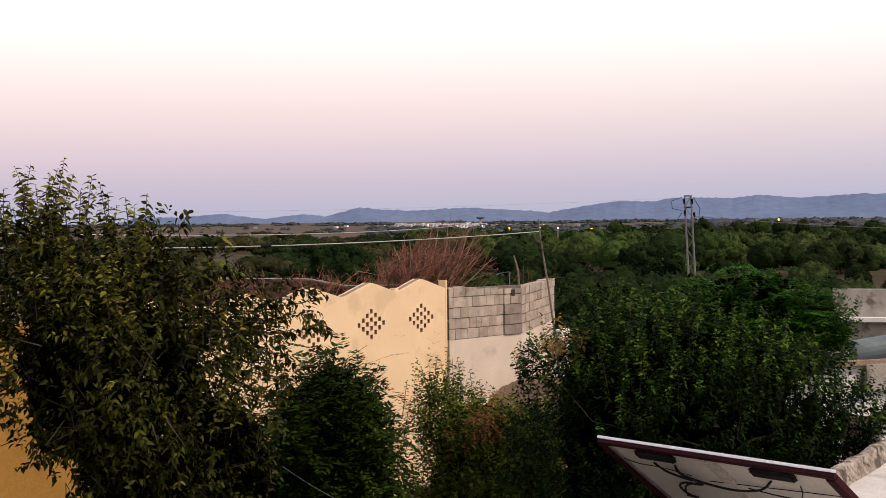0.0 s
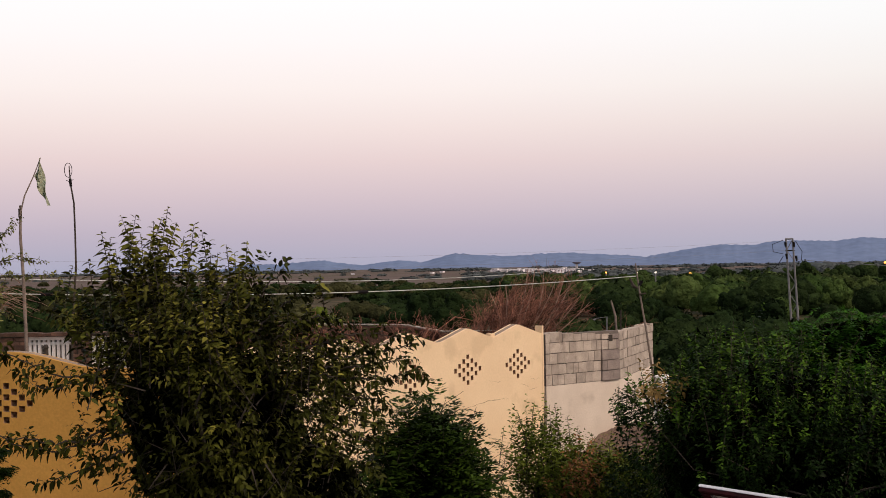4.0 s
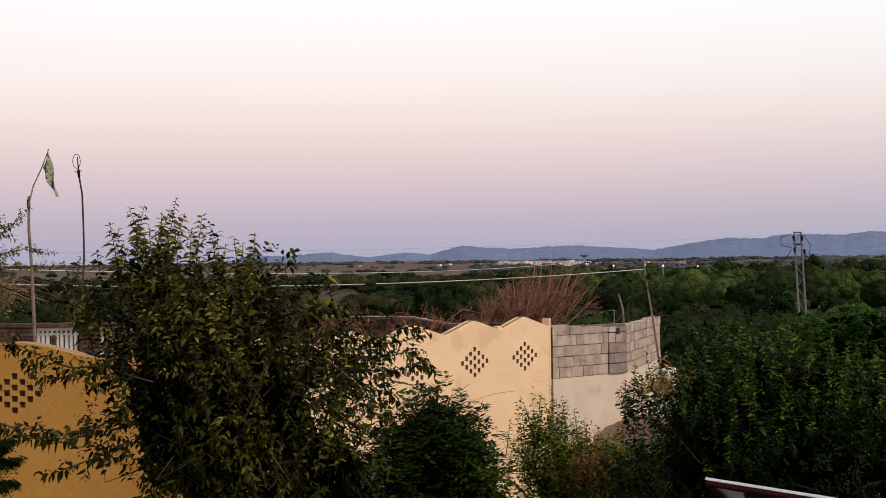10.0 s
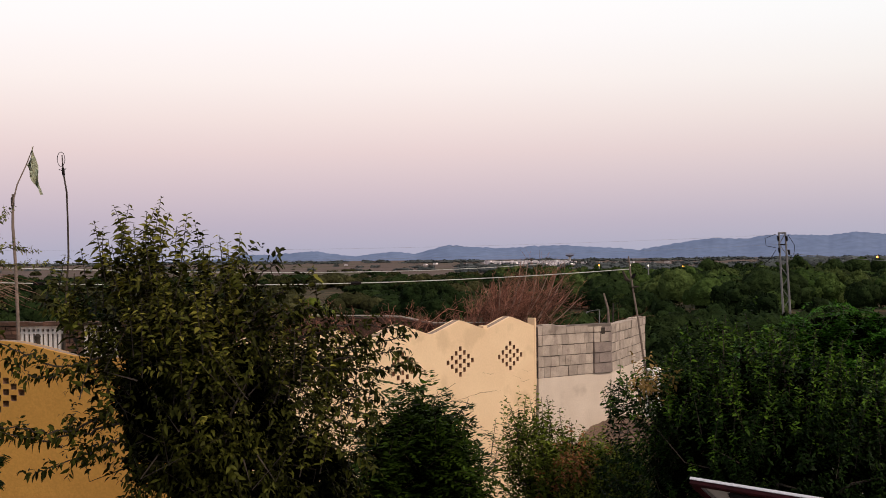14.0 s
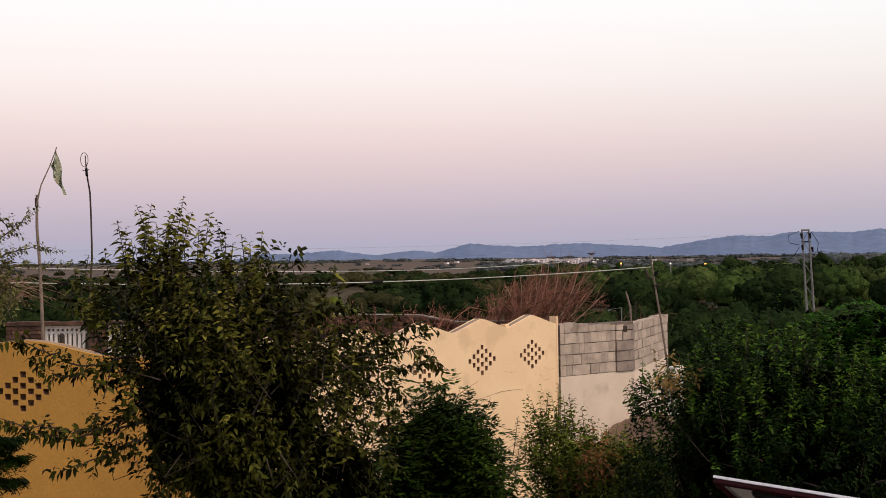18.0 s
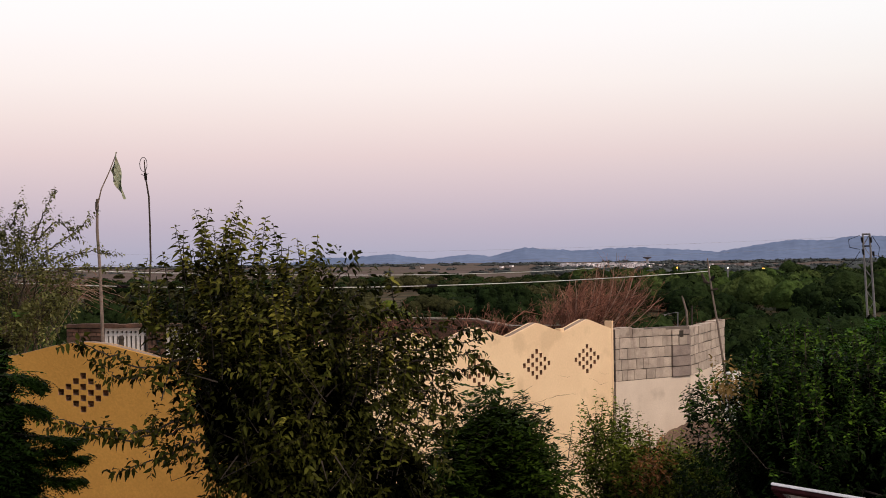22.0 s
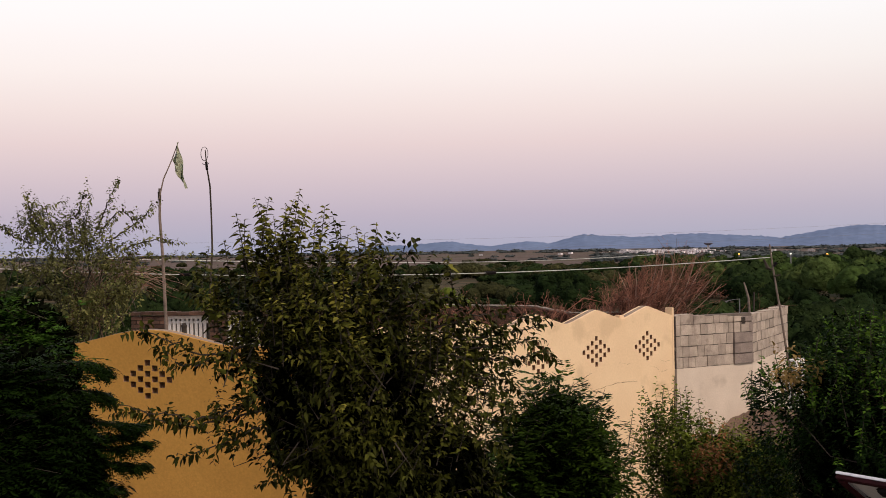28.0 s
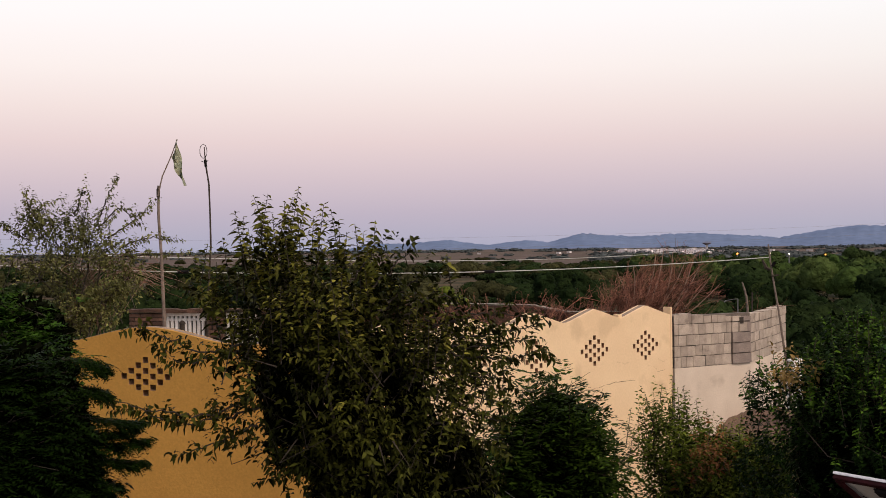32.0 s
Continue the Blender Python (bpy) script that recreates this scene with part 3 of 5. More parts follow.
scrub("thorn_scrub", left_scrub[0::2] + crowns((-22.0, -1.2, 60, 4), (-15.8, -1.1, 48, 3), (-18.6, -1.0, 45, 2.4)), "scrub_brown", "thorn scrub in broken belts across the plain", 12, 320)
scrub("dark_scrub", left_scrub[1::2] + crowns((-21.5, -1.6, 42, 3.0), (-20.6, -1.5, 40, 3.0), (-22.3, -1.7, 40, 3.0), (-19.6, -1.7, 40, 2.5), (-23.4, -1.6, 44, 3.2), (-18.6, -1.5, 42, 3.0), (-16.8, -1.4, 44, 3.0), (-17.6, -0.9, 50, 2.6), (-16.6, -1.0, 46, 2.6), (-19.6, -0.8, 50, 3), (1.9, -0.75, 260, 11), (3.4, -0.95, 250, 9), (4.3, -0.8, 255, 8), (0.4, -1.0, 240, 8), (-1.6, -0.85, 250, 10), (-3.0, -1.05, 240, 9), (-0.4, -1.2, 200, 7), (5.6, -0.75, 230, 9), (6.8, -0.95, 220, 8), (2.8, -1.5, 130, 6), (0.9, -1.5, 125, 6), (-0.8, -1.7, 110, 5), (4.6, -1.4, 140, 6), (1.8, -1.9, 95, 5), (-1.8, -1.9, 100, 5), (0.0, -0.82, 90, 3.6), (-0.9, -1.15, 85, 3.0), (0.9, -1.2, 85, 3.0), (0.2, -1.7, 70, 3.4)),
      "scrub_deep", "dark thorn bushes in broken belts across the plain", 33, 320)
scrub("olive_bushes", crowns((-5.7, -1.72, 60, 1.7), (-5.1, -2.0, 58, 1.3), (-6.2, -2.05, 59, 1.3)), "leaf_small", "yellow-green bushes beyond the low roofs", 34, 300)
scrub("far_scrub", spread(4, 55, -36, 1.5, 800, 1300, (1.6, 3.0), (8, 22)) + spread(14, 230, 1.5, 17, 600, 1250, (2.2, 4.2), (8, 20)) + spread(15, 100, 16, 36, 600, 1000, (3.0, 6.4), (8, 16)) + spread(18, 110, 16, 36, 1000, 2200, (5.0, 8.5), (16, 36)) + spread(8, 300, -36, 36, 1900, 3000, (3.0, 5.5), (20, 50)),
      "scrub_far", "far lines of trees on the plain, grey haze in their colour", 13, 150)


def sight(b, e, d):
    """The place at a bearing and a rise in degrees, d metres off over the ground, seen from the eye."""
    return Vector((d * math.sin(radians(b)), d * math.cos(radians(b)), EYE + d * math.tan(radians(e))))


# ---- the yellow house ----
WALL_A = (1.48, 21.5)            # a point of the long wall, below its last peak
TURN_A = 48.96                   # the way that it runs
ca, sa = math.cos(radians(TURN_A)), math.sin(radians(TURN_A))
S_CORNER, S_END = -7.5, 0.78


def on_a(s):
    return WALL_A[0] + ca * s, WALL_A[1] + sa * s


CORNER = on_a(S_CORNER)
DIA0 = (-6.06, 16.39)
TURN_B = math.degrees(math.atan2(DIA0[1] - CORNER[1], DIA0[0] - CORNER[0]))


def pierced_wall(name, length, peaks, centres, top, peak, thick, mat, z_dia, pitch=(0.12, 0.08), hole=(0.08, 0.064), half=0.72, round_=0.12):
    """A wall in its own x, z plane with a waved top and lozenges of square holes right through."""
    cu = bpy.data.curves.new(name, "CURVE")
    cu.dimensions, cu.fill_mode, cu.extrude = "2D", "BOTH", thick / 2
    xs = np.linspace(0, length, int(length / 0.05) + 1)
    z = []
    for x in xs:
        near = min(abs(x - p) for p in peaks)
        a = min(near / half, 1.0)
        z.append(top + (peak - top) * (round_ * (0.5 + 0.5 * math.cos(math.pi * a)) + (1 - round_) * (1 - a)))
    outline = [(0.0, 0.0), (length, 0.0)] + list(zip(xs[::-1], z[::-1]))
    loops = [outline]
    for c in centres:
        for i in range(-3, 4):
            for j in range(-3, 4):
                if (i + j) % 2 and abs(i) + abs(j) <= 3:
                    x, y = c + i * pitch[0], z_dia + j * pitch[1]
                    if 0.1 < x < length - 0.1:
                        w, h = hole[0] / 2, hole[1] / 2
                        loops.append([(x - w, y - h), (x - w, y + h), (x + w, y + h), (x + w, y - h)])
    for lp in loops:
        sp = cu.splines.new("POLY")
        sp.points.add(len(lp) - 1)
        for pt, (x, y) in zip(sp.points, lp):
            pt.co = (x, y, 0, 1)
        sp.use_cyclic_u = True
    tmp = new("tmp", cu)
    bpy.context.view_layer.update()
    me = bpy.data.meshes.new_from_object(tmp.evaluated_get(bpy.context.evaluated_depsgraph_get()))
    bpy.data.objects.remove(tmp)
    me.transform(Matrix.Rotation(radians(90), 4, "X"))
    me.materials.clear()
    for m_ in (mat, "clay"):
        me.materials.append(M[m_])
    for pl in me.polygons:
        c = pl.center
        if abs(pl.normal.y) < 0.5 and abs(c.z - z_dia) < 0.34 and 0.04 < c.x < length - 0.04:
            pl.material_index = 1
        else:
            pl.material_index = 0
    wall = part(name, me, mat)
    bm = bmesh.new()
    prev = None
    for x, h in zip(xs, z):
        ring = [bm.verts.new((x, y, h + dz)) for y, dz in ((-thick / 2 + 0.05, 0.002), (thick / 2 - 0.05, 0.002), (thick / 2 - 0.06, 0.008), (-thick / 2 + 0.06, 0.008))]
        if prev:
            for k in range(4):
                bm.faces.new((prev[k], prev[(k + 1) % 4], ring[(k + 1) % 4], ring[k]))
        prev = ring
    part("coping", bm, "mud", wall, "thin line of weathered mortar along the top")
    return wall


house = thing("yellow_house", 0, 0, 0, 0, "yellow limewashed flat-roofed house with a wavy pierced parapet wall", "house")
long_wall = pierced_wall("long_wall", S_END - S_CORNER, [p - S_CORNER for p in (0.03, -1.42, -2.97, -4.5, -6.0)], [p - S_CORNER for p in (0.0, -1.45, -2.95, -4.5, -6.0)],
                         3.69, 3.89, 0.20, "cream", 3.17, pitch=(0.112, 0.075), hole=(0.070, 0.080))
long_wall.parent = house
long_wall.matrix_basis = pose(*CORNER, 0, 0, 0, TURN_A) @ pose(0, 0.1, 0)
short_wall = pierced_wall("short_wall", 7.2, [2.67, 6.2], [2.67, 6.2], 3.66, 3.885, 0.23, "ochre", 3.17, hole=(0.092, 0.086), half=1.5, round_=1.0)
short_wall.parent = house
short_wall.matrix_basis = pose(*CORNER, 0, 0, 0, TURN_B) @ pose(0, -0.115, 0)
c3_, s3_ = math.cos(radians(TURN_B)), math.sin(radians(TURN_B))
END_A, END_B = on_a(S_END), (CORNER[0] + 7.2 * c3_, CORNER[1] + 7.2 * s3_)
BACK = [(END_A[0] - 0.755 * 8, END_A[1] + 0.656 * 8), (END_B[0] + 1.5, END_B[1] + 6.5)]
def inset(pts, m=0.3):
    cx, cy = sum(p[0] for p in pts) / len(pts), sum(p[1] for p in pts) / len(pts)
    return [(p[0] + (cx - p[0]) * m / math.dist(p, (cx, cy)), p[1] + (cy - p[1]) * m / math.dist(p, (cx, cy))) for p in pts]


part("roof_slab", prism(inset([CORNER, END_A, BACK[0], BACK[1], END_B], 0.8), 2.75, 2.9), "mud", house)

part("end_pier", box(-0.02, 0.035, -0.008, 0.16, 0, 3.83, 0.006), "cream", house).matrix_basis = pose(*on_a(S_END), 0, 0, 0, TURN_A)
part("stub", box(-0.06, 0.06, 0.02, 0.15, 3.6, 3.76, 0.01), "cream", house).matrix_basis = pose(*on_a(-0.70), 0, 0, 0, TURN_A)


def crack(points, width=0.012):
    """A jagged dark split in the limewash of the long wall, through points given along and up."""
    r = random.Random(len(points) * 7 + int(points[0][0] * 100))
    path = []
    for (s0, z0), (s1, z1) in zip(points, points[1:]):
        for k in range(8):
            a = k / 8
            path.append((s0 + (s1 - s0) * a + r.uniform(-0.012, 0.012), z0 + (z1 - z0) * a + r.uniform(-0.010, 0.010)))
    bm = bmesh.new()
    prev = None
    for i, (s, z) in enumerate(path):
        w = width * r.uniform(0.2, 0.8) * (0.3 if i in (0, len(path) - 1) else 1.0)
        pair = (bm.verts.new((s, -0.004, z - w / 2)), bm.verts.new((s, -0.004, z + w / 2)))
        if prev:
            bm.faces.new((prev[0], pair[0], pair[1], prev[1]))
        prev = pair
    o = part("crack", bm, "crack", house, "jagged dark crack in the limewash")
    o.matrix_basis = pose(*WALL_A, 0, 0, 0, TURN_A)


crack([(-2.9, 2.46), (-2.2, 2.50), (-1.5, 2.50), (-0.9, 2.57), (-0.2, 2.55)], 0.016)
crack([(-0.85, 2.92), (-0.62, 2.88), (-0.5, 2.89)], 0.007)
crack([(0.05, 2.80), (0.28, 2.74), (0.36, 2.66), (0.62, 2.68)], 0.008)
crack([(0.35, 2.90), (0.5, 2.84), (0.7, 2.86)], 0.006)

# low brick wall along the back of the house's roof
back = thing("roof_back_wall", 0, 0, 0, 0, "low red-brown brick wall with thin pale coping on the roof", "wall")
RB = [sight(-13.0, -2.5, 26.5), sight(-1.6, -2.85, 25.5), sight(0.2, -3.2, 25.0), sight(3.0, -3.2, 25.5)]
for p, q in zip(RB, RB[1:]):
    ln, an = math.dist(p.xy, q.xy), math.degrees(math.atan2(q.y - p.y, q.x - p.x))
    bm = bmesh.new()
    add_box(bm, 0, ln, 0, 0.2, 2.9, 3.3)
    for v in bm.verts:
        if v.co.z > 3.2:
            v.co.z = (p.z if v.co.x < ln / 2 else q.z) - 0.05
    o = part("masonry", bm, "brick", back)
    o.matrix_basis = pose(p.x, p.y, 0, 0, 0, an)
    bm = bmesh.new()
    add_box(bm, 0, ln, -0.02, 0.12, 0.03, 0.045)
    for v in bm.verts:
        v.co.z += (p.z if v.co.x < ln / 2 else q.z) - 0.048
    o = part("coping", bm, "concrete", back)
    o.matrix_basis = pose(p.x, p.y, 0, 0, 0, an)

# ---- the block wall ----
B0, B1, B2 = (2.07, 22.26), (3.65, 23.4), (4.91, 26.5)
yard_wall = thing("block_wall", 0, 0, 0, 0, "grey concrete block wall on a pale plastered base", "wall")
rb = random.Random(5)
for (p, q, sag_) in ((B0, B1, 0.10), (B1, B2, 0.0)):
    ln, an = math.dist(p, q), math.degrees(math.atan2(q[1] - p[1], q[0] - p[0]))
    at_ = pose(*p, 0, 0, 0, an)
    part("plaster_base", box(0, ln, 0, 0.25, 0, 2.66), "plaster", yard_wall).matrix_basis = at_
    pitch = 0.205 if sag_ else 0.192
    part("joints", box(0.0, ln, 0.012, 0.19, 2.66, 2.66 + pitch * 4.8), "mortar", yard_wall).matrix_basis = at_
    pier_from = ln - 0.50 if sag_ else ln
    for row in range(5):
        x = 0.0
        while x < ln - 0.02:
            stop = pier_from if x < pier_from - 0.01 else ln
            w = min((rb.uniform(0.09, 0.2) if x == 0 else rb.choice((0.13, 0.17, 0.19, 0.2, 0.22, 0.3)) * rb.uniform(0.92, 1.08)) if sag_ else rb.uniform(0.36, 0.42), stop - x)
            if stop - x - w < 0.09:
                w = stop - x
            z = 2.668 + row * pitch
            h = (pitch - 0.013) * (rb.uniform(0.96, 1.03) if row < 4 else rb.uniform(0.9, 1.04))
            proud = 0.03 if sag_ and x >= pier_from - 0.01 else 0.0
            y = rb.uniform(-0.010, 0.006) - proud
            bm = box(x + 0.0015, x + w - 0.0015, y, 0.2, z, z + h - (sag_ * (x / ln) if row == 4 else 0), 0.004)
            worn = proud and (row < 3 or rb.random() < 0.4)
            part("block", bm, "block_stained" if worn else "block", yard_wall).matrix_basis = at_ @ pose(x, 0, z, rb.uniform(-0.8, 0.8), rb.uniform(-1.0, 1.0), rb.uniform(-0.8, 0.8)) @ pose(-x, 0, -z)
            x += w
    if sag_:
        part("slot", box(ln - 0.32, ln - 0.22, -0.046, 0.05, 3.44, 3.57), "bark", yard_wall, "dark block standing in for a gap's shade in the top course").matrix_basis = at_

# ---- heap of earth at the foot of the wall ----
heap = bmesh.new()
n_ = 26
grid_ = [[heap.verts.new((2.3 + 3.2 * i / n_, 21.2 + 2.3 * j / n_, 0)) for j in range(n_ + 1)] for i in range(n_ + 1)]
for i in range(n_ + 1):
    for j in range(n_ + 1):
        v = grid_[i][j]
        a, b = i / n_, j / n_
        rise = 1.80 * max(0.0, math.sin(math.pi * (0.06 + 0.84 * a))) ** 0.35 * min(1.0, (b * 1.25) ** 0.8)
        rise += 0.09 * noise.noise((v.co.x * 1.6, v.co.y * 2.4, 0)) + 0.05 * noise.noise((v.co.x * 5, v.co.y * 6, 3))
        v.co.z = 0.5 * rise + 0.5 * round(rise / 0.14) * 0.14 - 0.06
for i in range(n_):
    for j in range(n_):
        f = heap.faces.new((grid_[i][j], grid_[i + 1][j], grid_[i + 1][j + 1], grid_[i][j + 1]))
        f.smooth = True
tagged(part("soil_mound", heap, "soil"), "mound of brown soil against the plastered wall", "mound")

# ---- the brick house with white balustrades, flag and aerial ----
YB = 21.5
brick_house = thing("brick_house", 0, 0, 0, 0, "low brick house with white pierced balustrade panels on its roof", "house")
XL, XR = -8.26, -5.2
part("wall", box(XL, XR, YB + 0.05, YB + 5, 0, 3.1), "brick_mortar", brick_house)
part("parapet", box(XL, XL + 0.69, YB + 0.03, YB + 0.22, 3.1, 3.80), "joint_pale", brick_house)
part("parapet", box(-6.75, -6.40, YB + 0.03, YB + 0.22, 3.1, 3.80), "joint_pale", brick_house)
part("parapet", box(-5.72, XR, YB + 0.03, YB + 0.22, 3.1, 3.80), "joint_pale", brick_house)
for x0, x1 in ((XL, XL + 0.69), (-6.75, -6.40), (-5.72, XR)):
    for row in range(9):
        x = x0 - (0.115 if row % 2 else 0)
        while x < x1 - 0.01:
            a, b = max(x, x0), min(x + 0.222, x1)
            if b - a > 0.03:
                part("brick", box(a + 0.004, b - 0.004, YB + rb.uniform(-0.006, 0.008), YB + 0.1, 3.12 + row * 0.0765, 3.180 + row * 0.0765), "brick", brick_house)
            x += 0.23
for k in range(13):
    part("coping_brick", box(XL - 0.03 + k * 0.237, XL + 0.2 + k * 0.237, YB - 0.03, YB + 0.25, 3.812 + rb.uniform(0, 0.01), 3.875 + rb.uniform(-0.006, 0.01)), "brick", brick_house)


def balustrade(x0, x1):
    b = thing("balustrade_panel", 0, 0, 0, 0, "white precast balustrade panel with upright slots", "balustrade", "roof balustrades")
    part("top_rail", box(x0, x1, YB + 0.06, YB + 0.13, 3.745, 3.80), "white", b)
    part("middle_rail", box(x0, x1, YB + 0.06, YB + 0.13, 3.655, 3.70), "white", b)
    part("bottom_rail", box(x0, x1, YB + 0.06, YB + 0.13, 3.10, 3.2), "white", b)
    n = int((x1 - x0) / 0.08)
    w = (x1 - x0) / n
    for k in range(n):
        part("slat", box(x0 + k * w, x0 + k * w + w * 0.62, YB + 0.065, YB + 0.125, 3.2, 3.655), "white", b)
        part("stud", box(x0 + k * w, x0 + k * w + w * 0.5, YB + 0.065, YB + 0.125, 3.70, 3.745), "white", b)
    part("shade_board", box(x0, x1, YB + 0.16, YB + 0.19, 3.1, 3.8), "brick_mortar", b)


balustrade(-7.55, -6.77)
balustrade(-6.38, -5.74)
post = thing("gate_post", -7.13, YB - 0.25, 0, 0, "short dark wooden post before the balustrade", "post")
part("shaft", tube([(0, 0, 0), (0.01, 0, 2.0), (0, 0, 3.62)], [0.06, 0.055, 0.05], 8), "bark", post)
part("cap", tube([(0, 0, 3.62), (0, 0, 3.68)], [0.065, 0.03], 8), "bark", post)

flagpole = thing("flagpole", 0, 0, 0, 0, "weathered wooden pole with a small green patterned flag", "flagpole")
FP = [sight(-19.37, -4.1, 22.0), sight(-19.43, -2, 22.0), sight(-19.5, -0.04, 22.0), sight(-19.6, 1.6, 22.0), sight(-19.59, 3.1, 22.0)]
low = FP[0].copy()
low.z = 0
part("shaft", tube([low] + FP, [0.04, 0.034, 0.031, 0.029, 0.027, 0.022], 8), "pole", flagpole)
STK = [sight(-19.62, 2.6, 21.95), sight(-19.4, 3.55, 21.95), sight(-19.0, 4.45, 21.95), sight(-18.68, 5.32, 21.95)]
part("stick", tube(STK, [0.016, 0.013, 0.011, 0.008], 6), "pole", flagpole)
bm = bmesh.new()
A_, B_, C_ = sight(-18.68, 5.3, 21.95), sight(-18.97, 4.45, 21.95), sight(-18.32, 3.1, 21.9)
gridf = []
for i in range(11):
    a = i / 10
    l, r = B_.lerp(C_, a), A_.lerp(C_, a)
    mid_pull = 0.10 * math.sin(math.pi * a)
    gridf.append([bm.verts.new(l.lerp(r, b / 4) + Vector((-mid_pull * (1 - b / 4) * 0.4, 0.07 * math.sin(3.0 * a * math.pi + b), 0))) for b in range(5)])
for i in range(10):
    for b in range(4):
        bm.faces.new((gridf[i][b], gridf[i][b + 1], gridf[i + 1][b + 1], gridf[i + 1][b]))
bmesh.ops.remove_doubles(bm, verts=bm.verts[:], dist=1e-4)
bmesh.ops.solidify(bm, geom=bm.faces[:], thickness=0.006)
part("flag", bm, "flag", flagpole, "green and ochre patterned pennant")
part("binding", tube([sight(-19.6, 2.55, 21.97), sight(-19.6, 2.95, 21.97)], 0.033, 8), "bark", flagpole)

aerial = thing("aerial_pole", 0, 0, 0, 0, "thin crooked pole with a ring-shaped aerial at its top", "aerial")
AP = [sight(-17.37, -3.3, 22.3), sight(-17.27, -1.5, 22.3), sight(-17.16, 0.2, 22.3), sight(-17.18, 1.8, 22.3), sight(-17.22, 3.2, 22.3), sight(-17.36, 4.1, 22.3), sight(-17.42, 4.95, 22.3)]
low = AP[0].copy()
low.z = 0
part("shaft", tube([low] + AP, [0.026, 0.022, 0.02, 0.02, 0.018, 0.018, 0.016, 0.01], 6), "bark", aerial)
cen = sight(-17.46, 4.75, 22.28)
part("ring", tube([cen + Vector((0.06 * math.cos(k), 0.03 * math.cos(k), 0.13 * math.sin(k))) for k in (2 * math.pi * i / 20 for i in range(21))], 0.006, 5), "dark", aerial)
part("element", tube([sight(-17.56, 4.28, 22.28), sight(-17.38, 4.2, 22.26), sight(-17.24, 4.32, 22.28)], 0.007, 5), "dark", aerial)
part("clamp", tube([sight(-17.35, 4.0, 22.28), sight(-17.38, 4.35, 22.28)], 0.028, 6), "dark", aerial)

# ---- heap of dry branches on the roof ----
rng = np.random.default_rng(77)
brush = bmesh.new()


def twiggy(p, q, r0, side, depth):
    """A crooked dry branch with side twigs, and twigs on these."""
    bend = Vector(rng.normal(size=3)) * 0.12 * (q - p).length
    pts = [p.lerp(q, a) + bend * math.sin(math.pi * a) + Vector(rng.normal(size=3)) * 0.02 for a in (0, 0.3, 0.6, 0.85, 1)]
    add_tube(brush, pts, [r0, r0 * 0.9, r0 * 0.7, r0 * 0.5, r0 * 0.3], 4)
    if depth:
        for _ in range(side):
            a = rng.uniform(0.2, 0.95)
            s = p.lerp(q, a) + bend * math.sin(math.pi * a)
            w = ((q - p).normalized() + 0.55 * Vector(rng.normal(size=3)) + Vector((0, 0, 0.1))).normalized()
            twiggy(s, s + w * (q - p).length * rng.uniform(0.2, 0.45), r0 * 0.55, max(2, side // 3), depth - 1)


CREST = ((1.0, 1.5, 2.4, 3.4, 4.2, 5.5, 6.2, 7.2, 7.9), (-3.4, -3.1, -2.2, -1.5, -1.25, -1.1, -1.5, -2.1, -2.9))
for k in range(115):
    b0 = 1.4 + 3.4 * rng.beta(1.6, 1.4)
    b_tip = b0 + rng.normal(1.1, 1.0) * (0.35 + b0 / 4)
    e_tip = -3.4 + (np.interp(b_tip, *CREST) + 3.4) * rng.beta(2.0, 0.9)
    p, q = sight(b0, -4.3, 25.6 + rng.normal() * 0.5), sight(b_tip, e_tip, 25.6 + rng.normal() * 0.8)
    p.z = max(p.z, 2.92)
    twiggy(p, q, rng.uniform(0.009, 0.016), 8, 2)
for k in range(70):
    b0 = rng.uniform(-9.5, 1.8)
    p = sight(b0, -4.3, 25.0 + rng.normal() * 0.3)
    p.z = 2.92
    twiggy(p, sight(b0 + rng.normal() * 1.6, rng.uniform(-3.2, -2.75), 25.0 + rng.normal() * 0.3), rng.uniform(0.008, 0.014), 6, 2)
pile = tagged(new("brush_heap"), "tangled heap of dry red-brown branches on the roof", "brushwood")
o = part("brushwood", brush, "twig", pile)
o["kind"] = "stuff"
for b0, b1, e1 in ((3.3, 4.5, -0.45), (3.5, 4.85, -0.48), (2.9, 3.4, -1.2), (4.6, 6.3, -0.75), (4.2, 5.3, -0.55), (4.6, 7.1, -1.7), (3.0, 2.6, -1.5), (4.4, 6.6, -1.15), (4.8, 7.5, -2.1), (3.8, 5.9, -0.95)):
    p, q = sight(b0, -4.2, 25.3), sight(b1, e1, 25.2)
    pts = [p.lerp(q, a) + Vector((0.12 * math.sin(math.pi * a), 0, 0.10 * math.sin(2 * a))) for a in (0, 0.25, 0.5, 0.75, 1)]
    part("branch", tube(pts, [0.018, 0.016, 0.013, 0.010, 0.005], 6), "branch", pile, "longer bare branch")

# ---- poles and lines ----
crooked = thing("leaning_pole", 0, 0, 0, 0, "thin leaning wooden pole carrying cables behind the block wall", "utility pole")
LP = [sight(9.73, -0.04, 25.4), sight(9.84, -1.0, 25.4), sight(10.0, -2.1, 25.4), sight(10.17, -3.15, 25.4), sight(10.48, -5.5, 25.4)]
foot = LP[-1].copy()
foot.z, foot.x = 0, foot.x + 0.3
part("shaft", tube([foot] + LP[::-1], [0.032, 0.025, 0.022, 0.02, 0.018, 0.014], 8), "pole", crooked)
part("crossarm", tube([sight(9.45, -0.75, 25.36), sight(9.62, -1.15, 25.36), sight(9.82, -1.25, 25.36)], [0.02, 0.04, 0.028], 6), "bark", crooked)
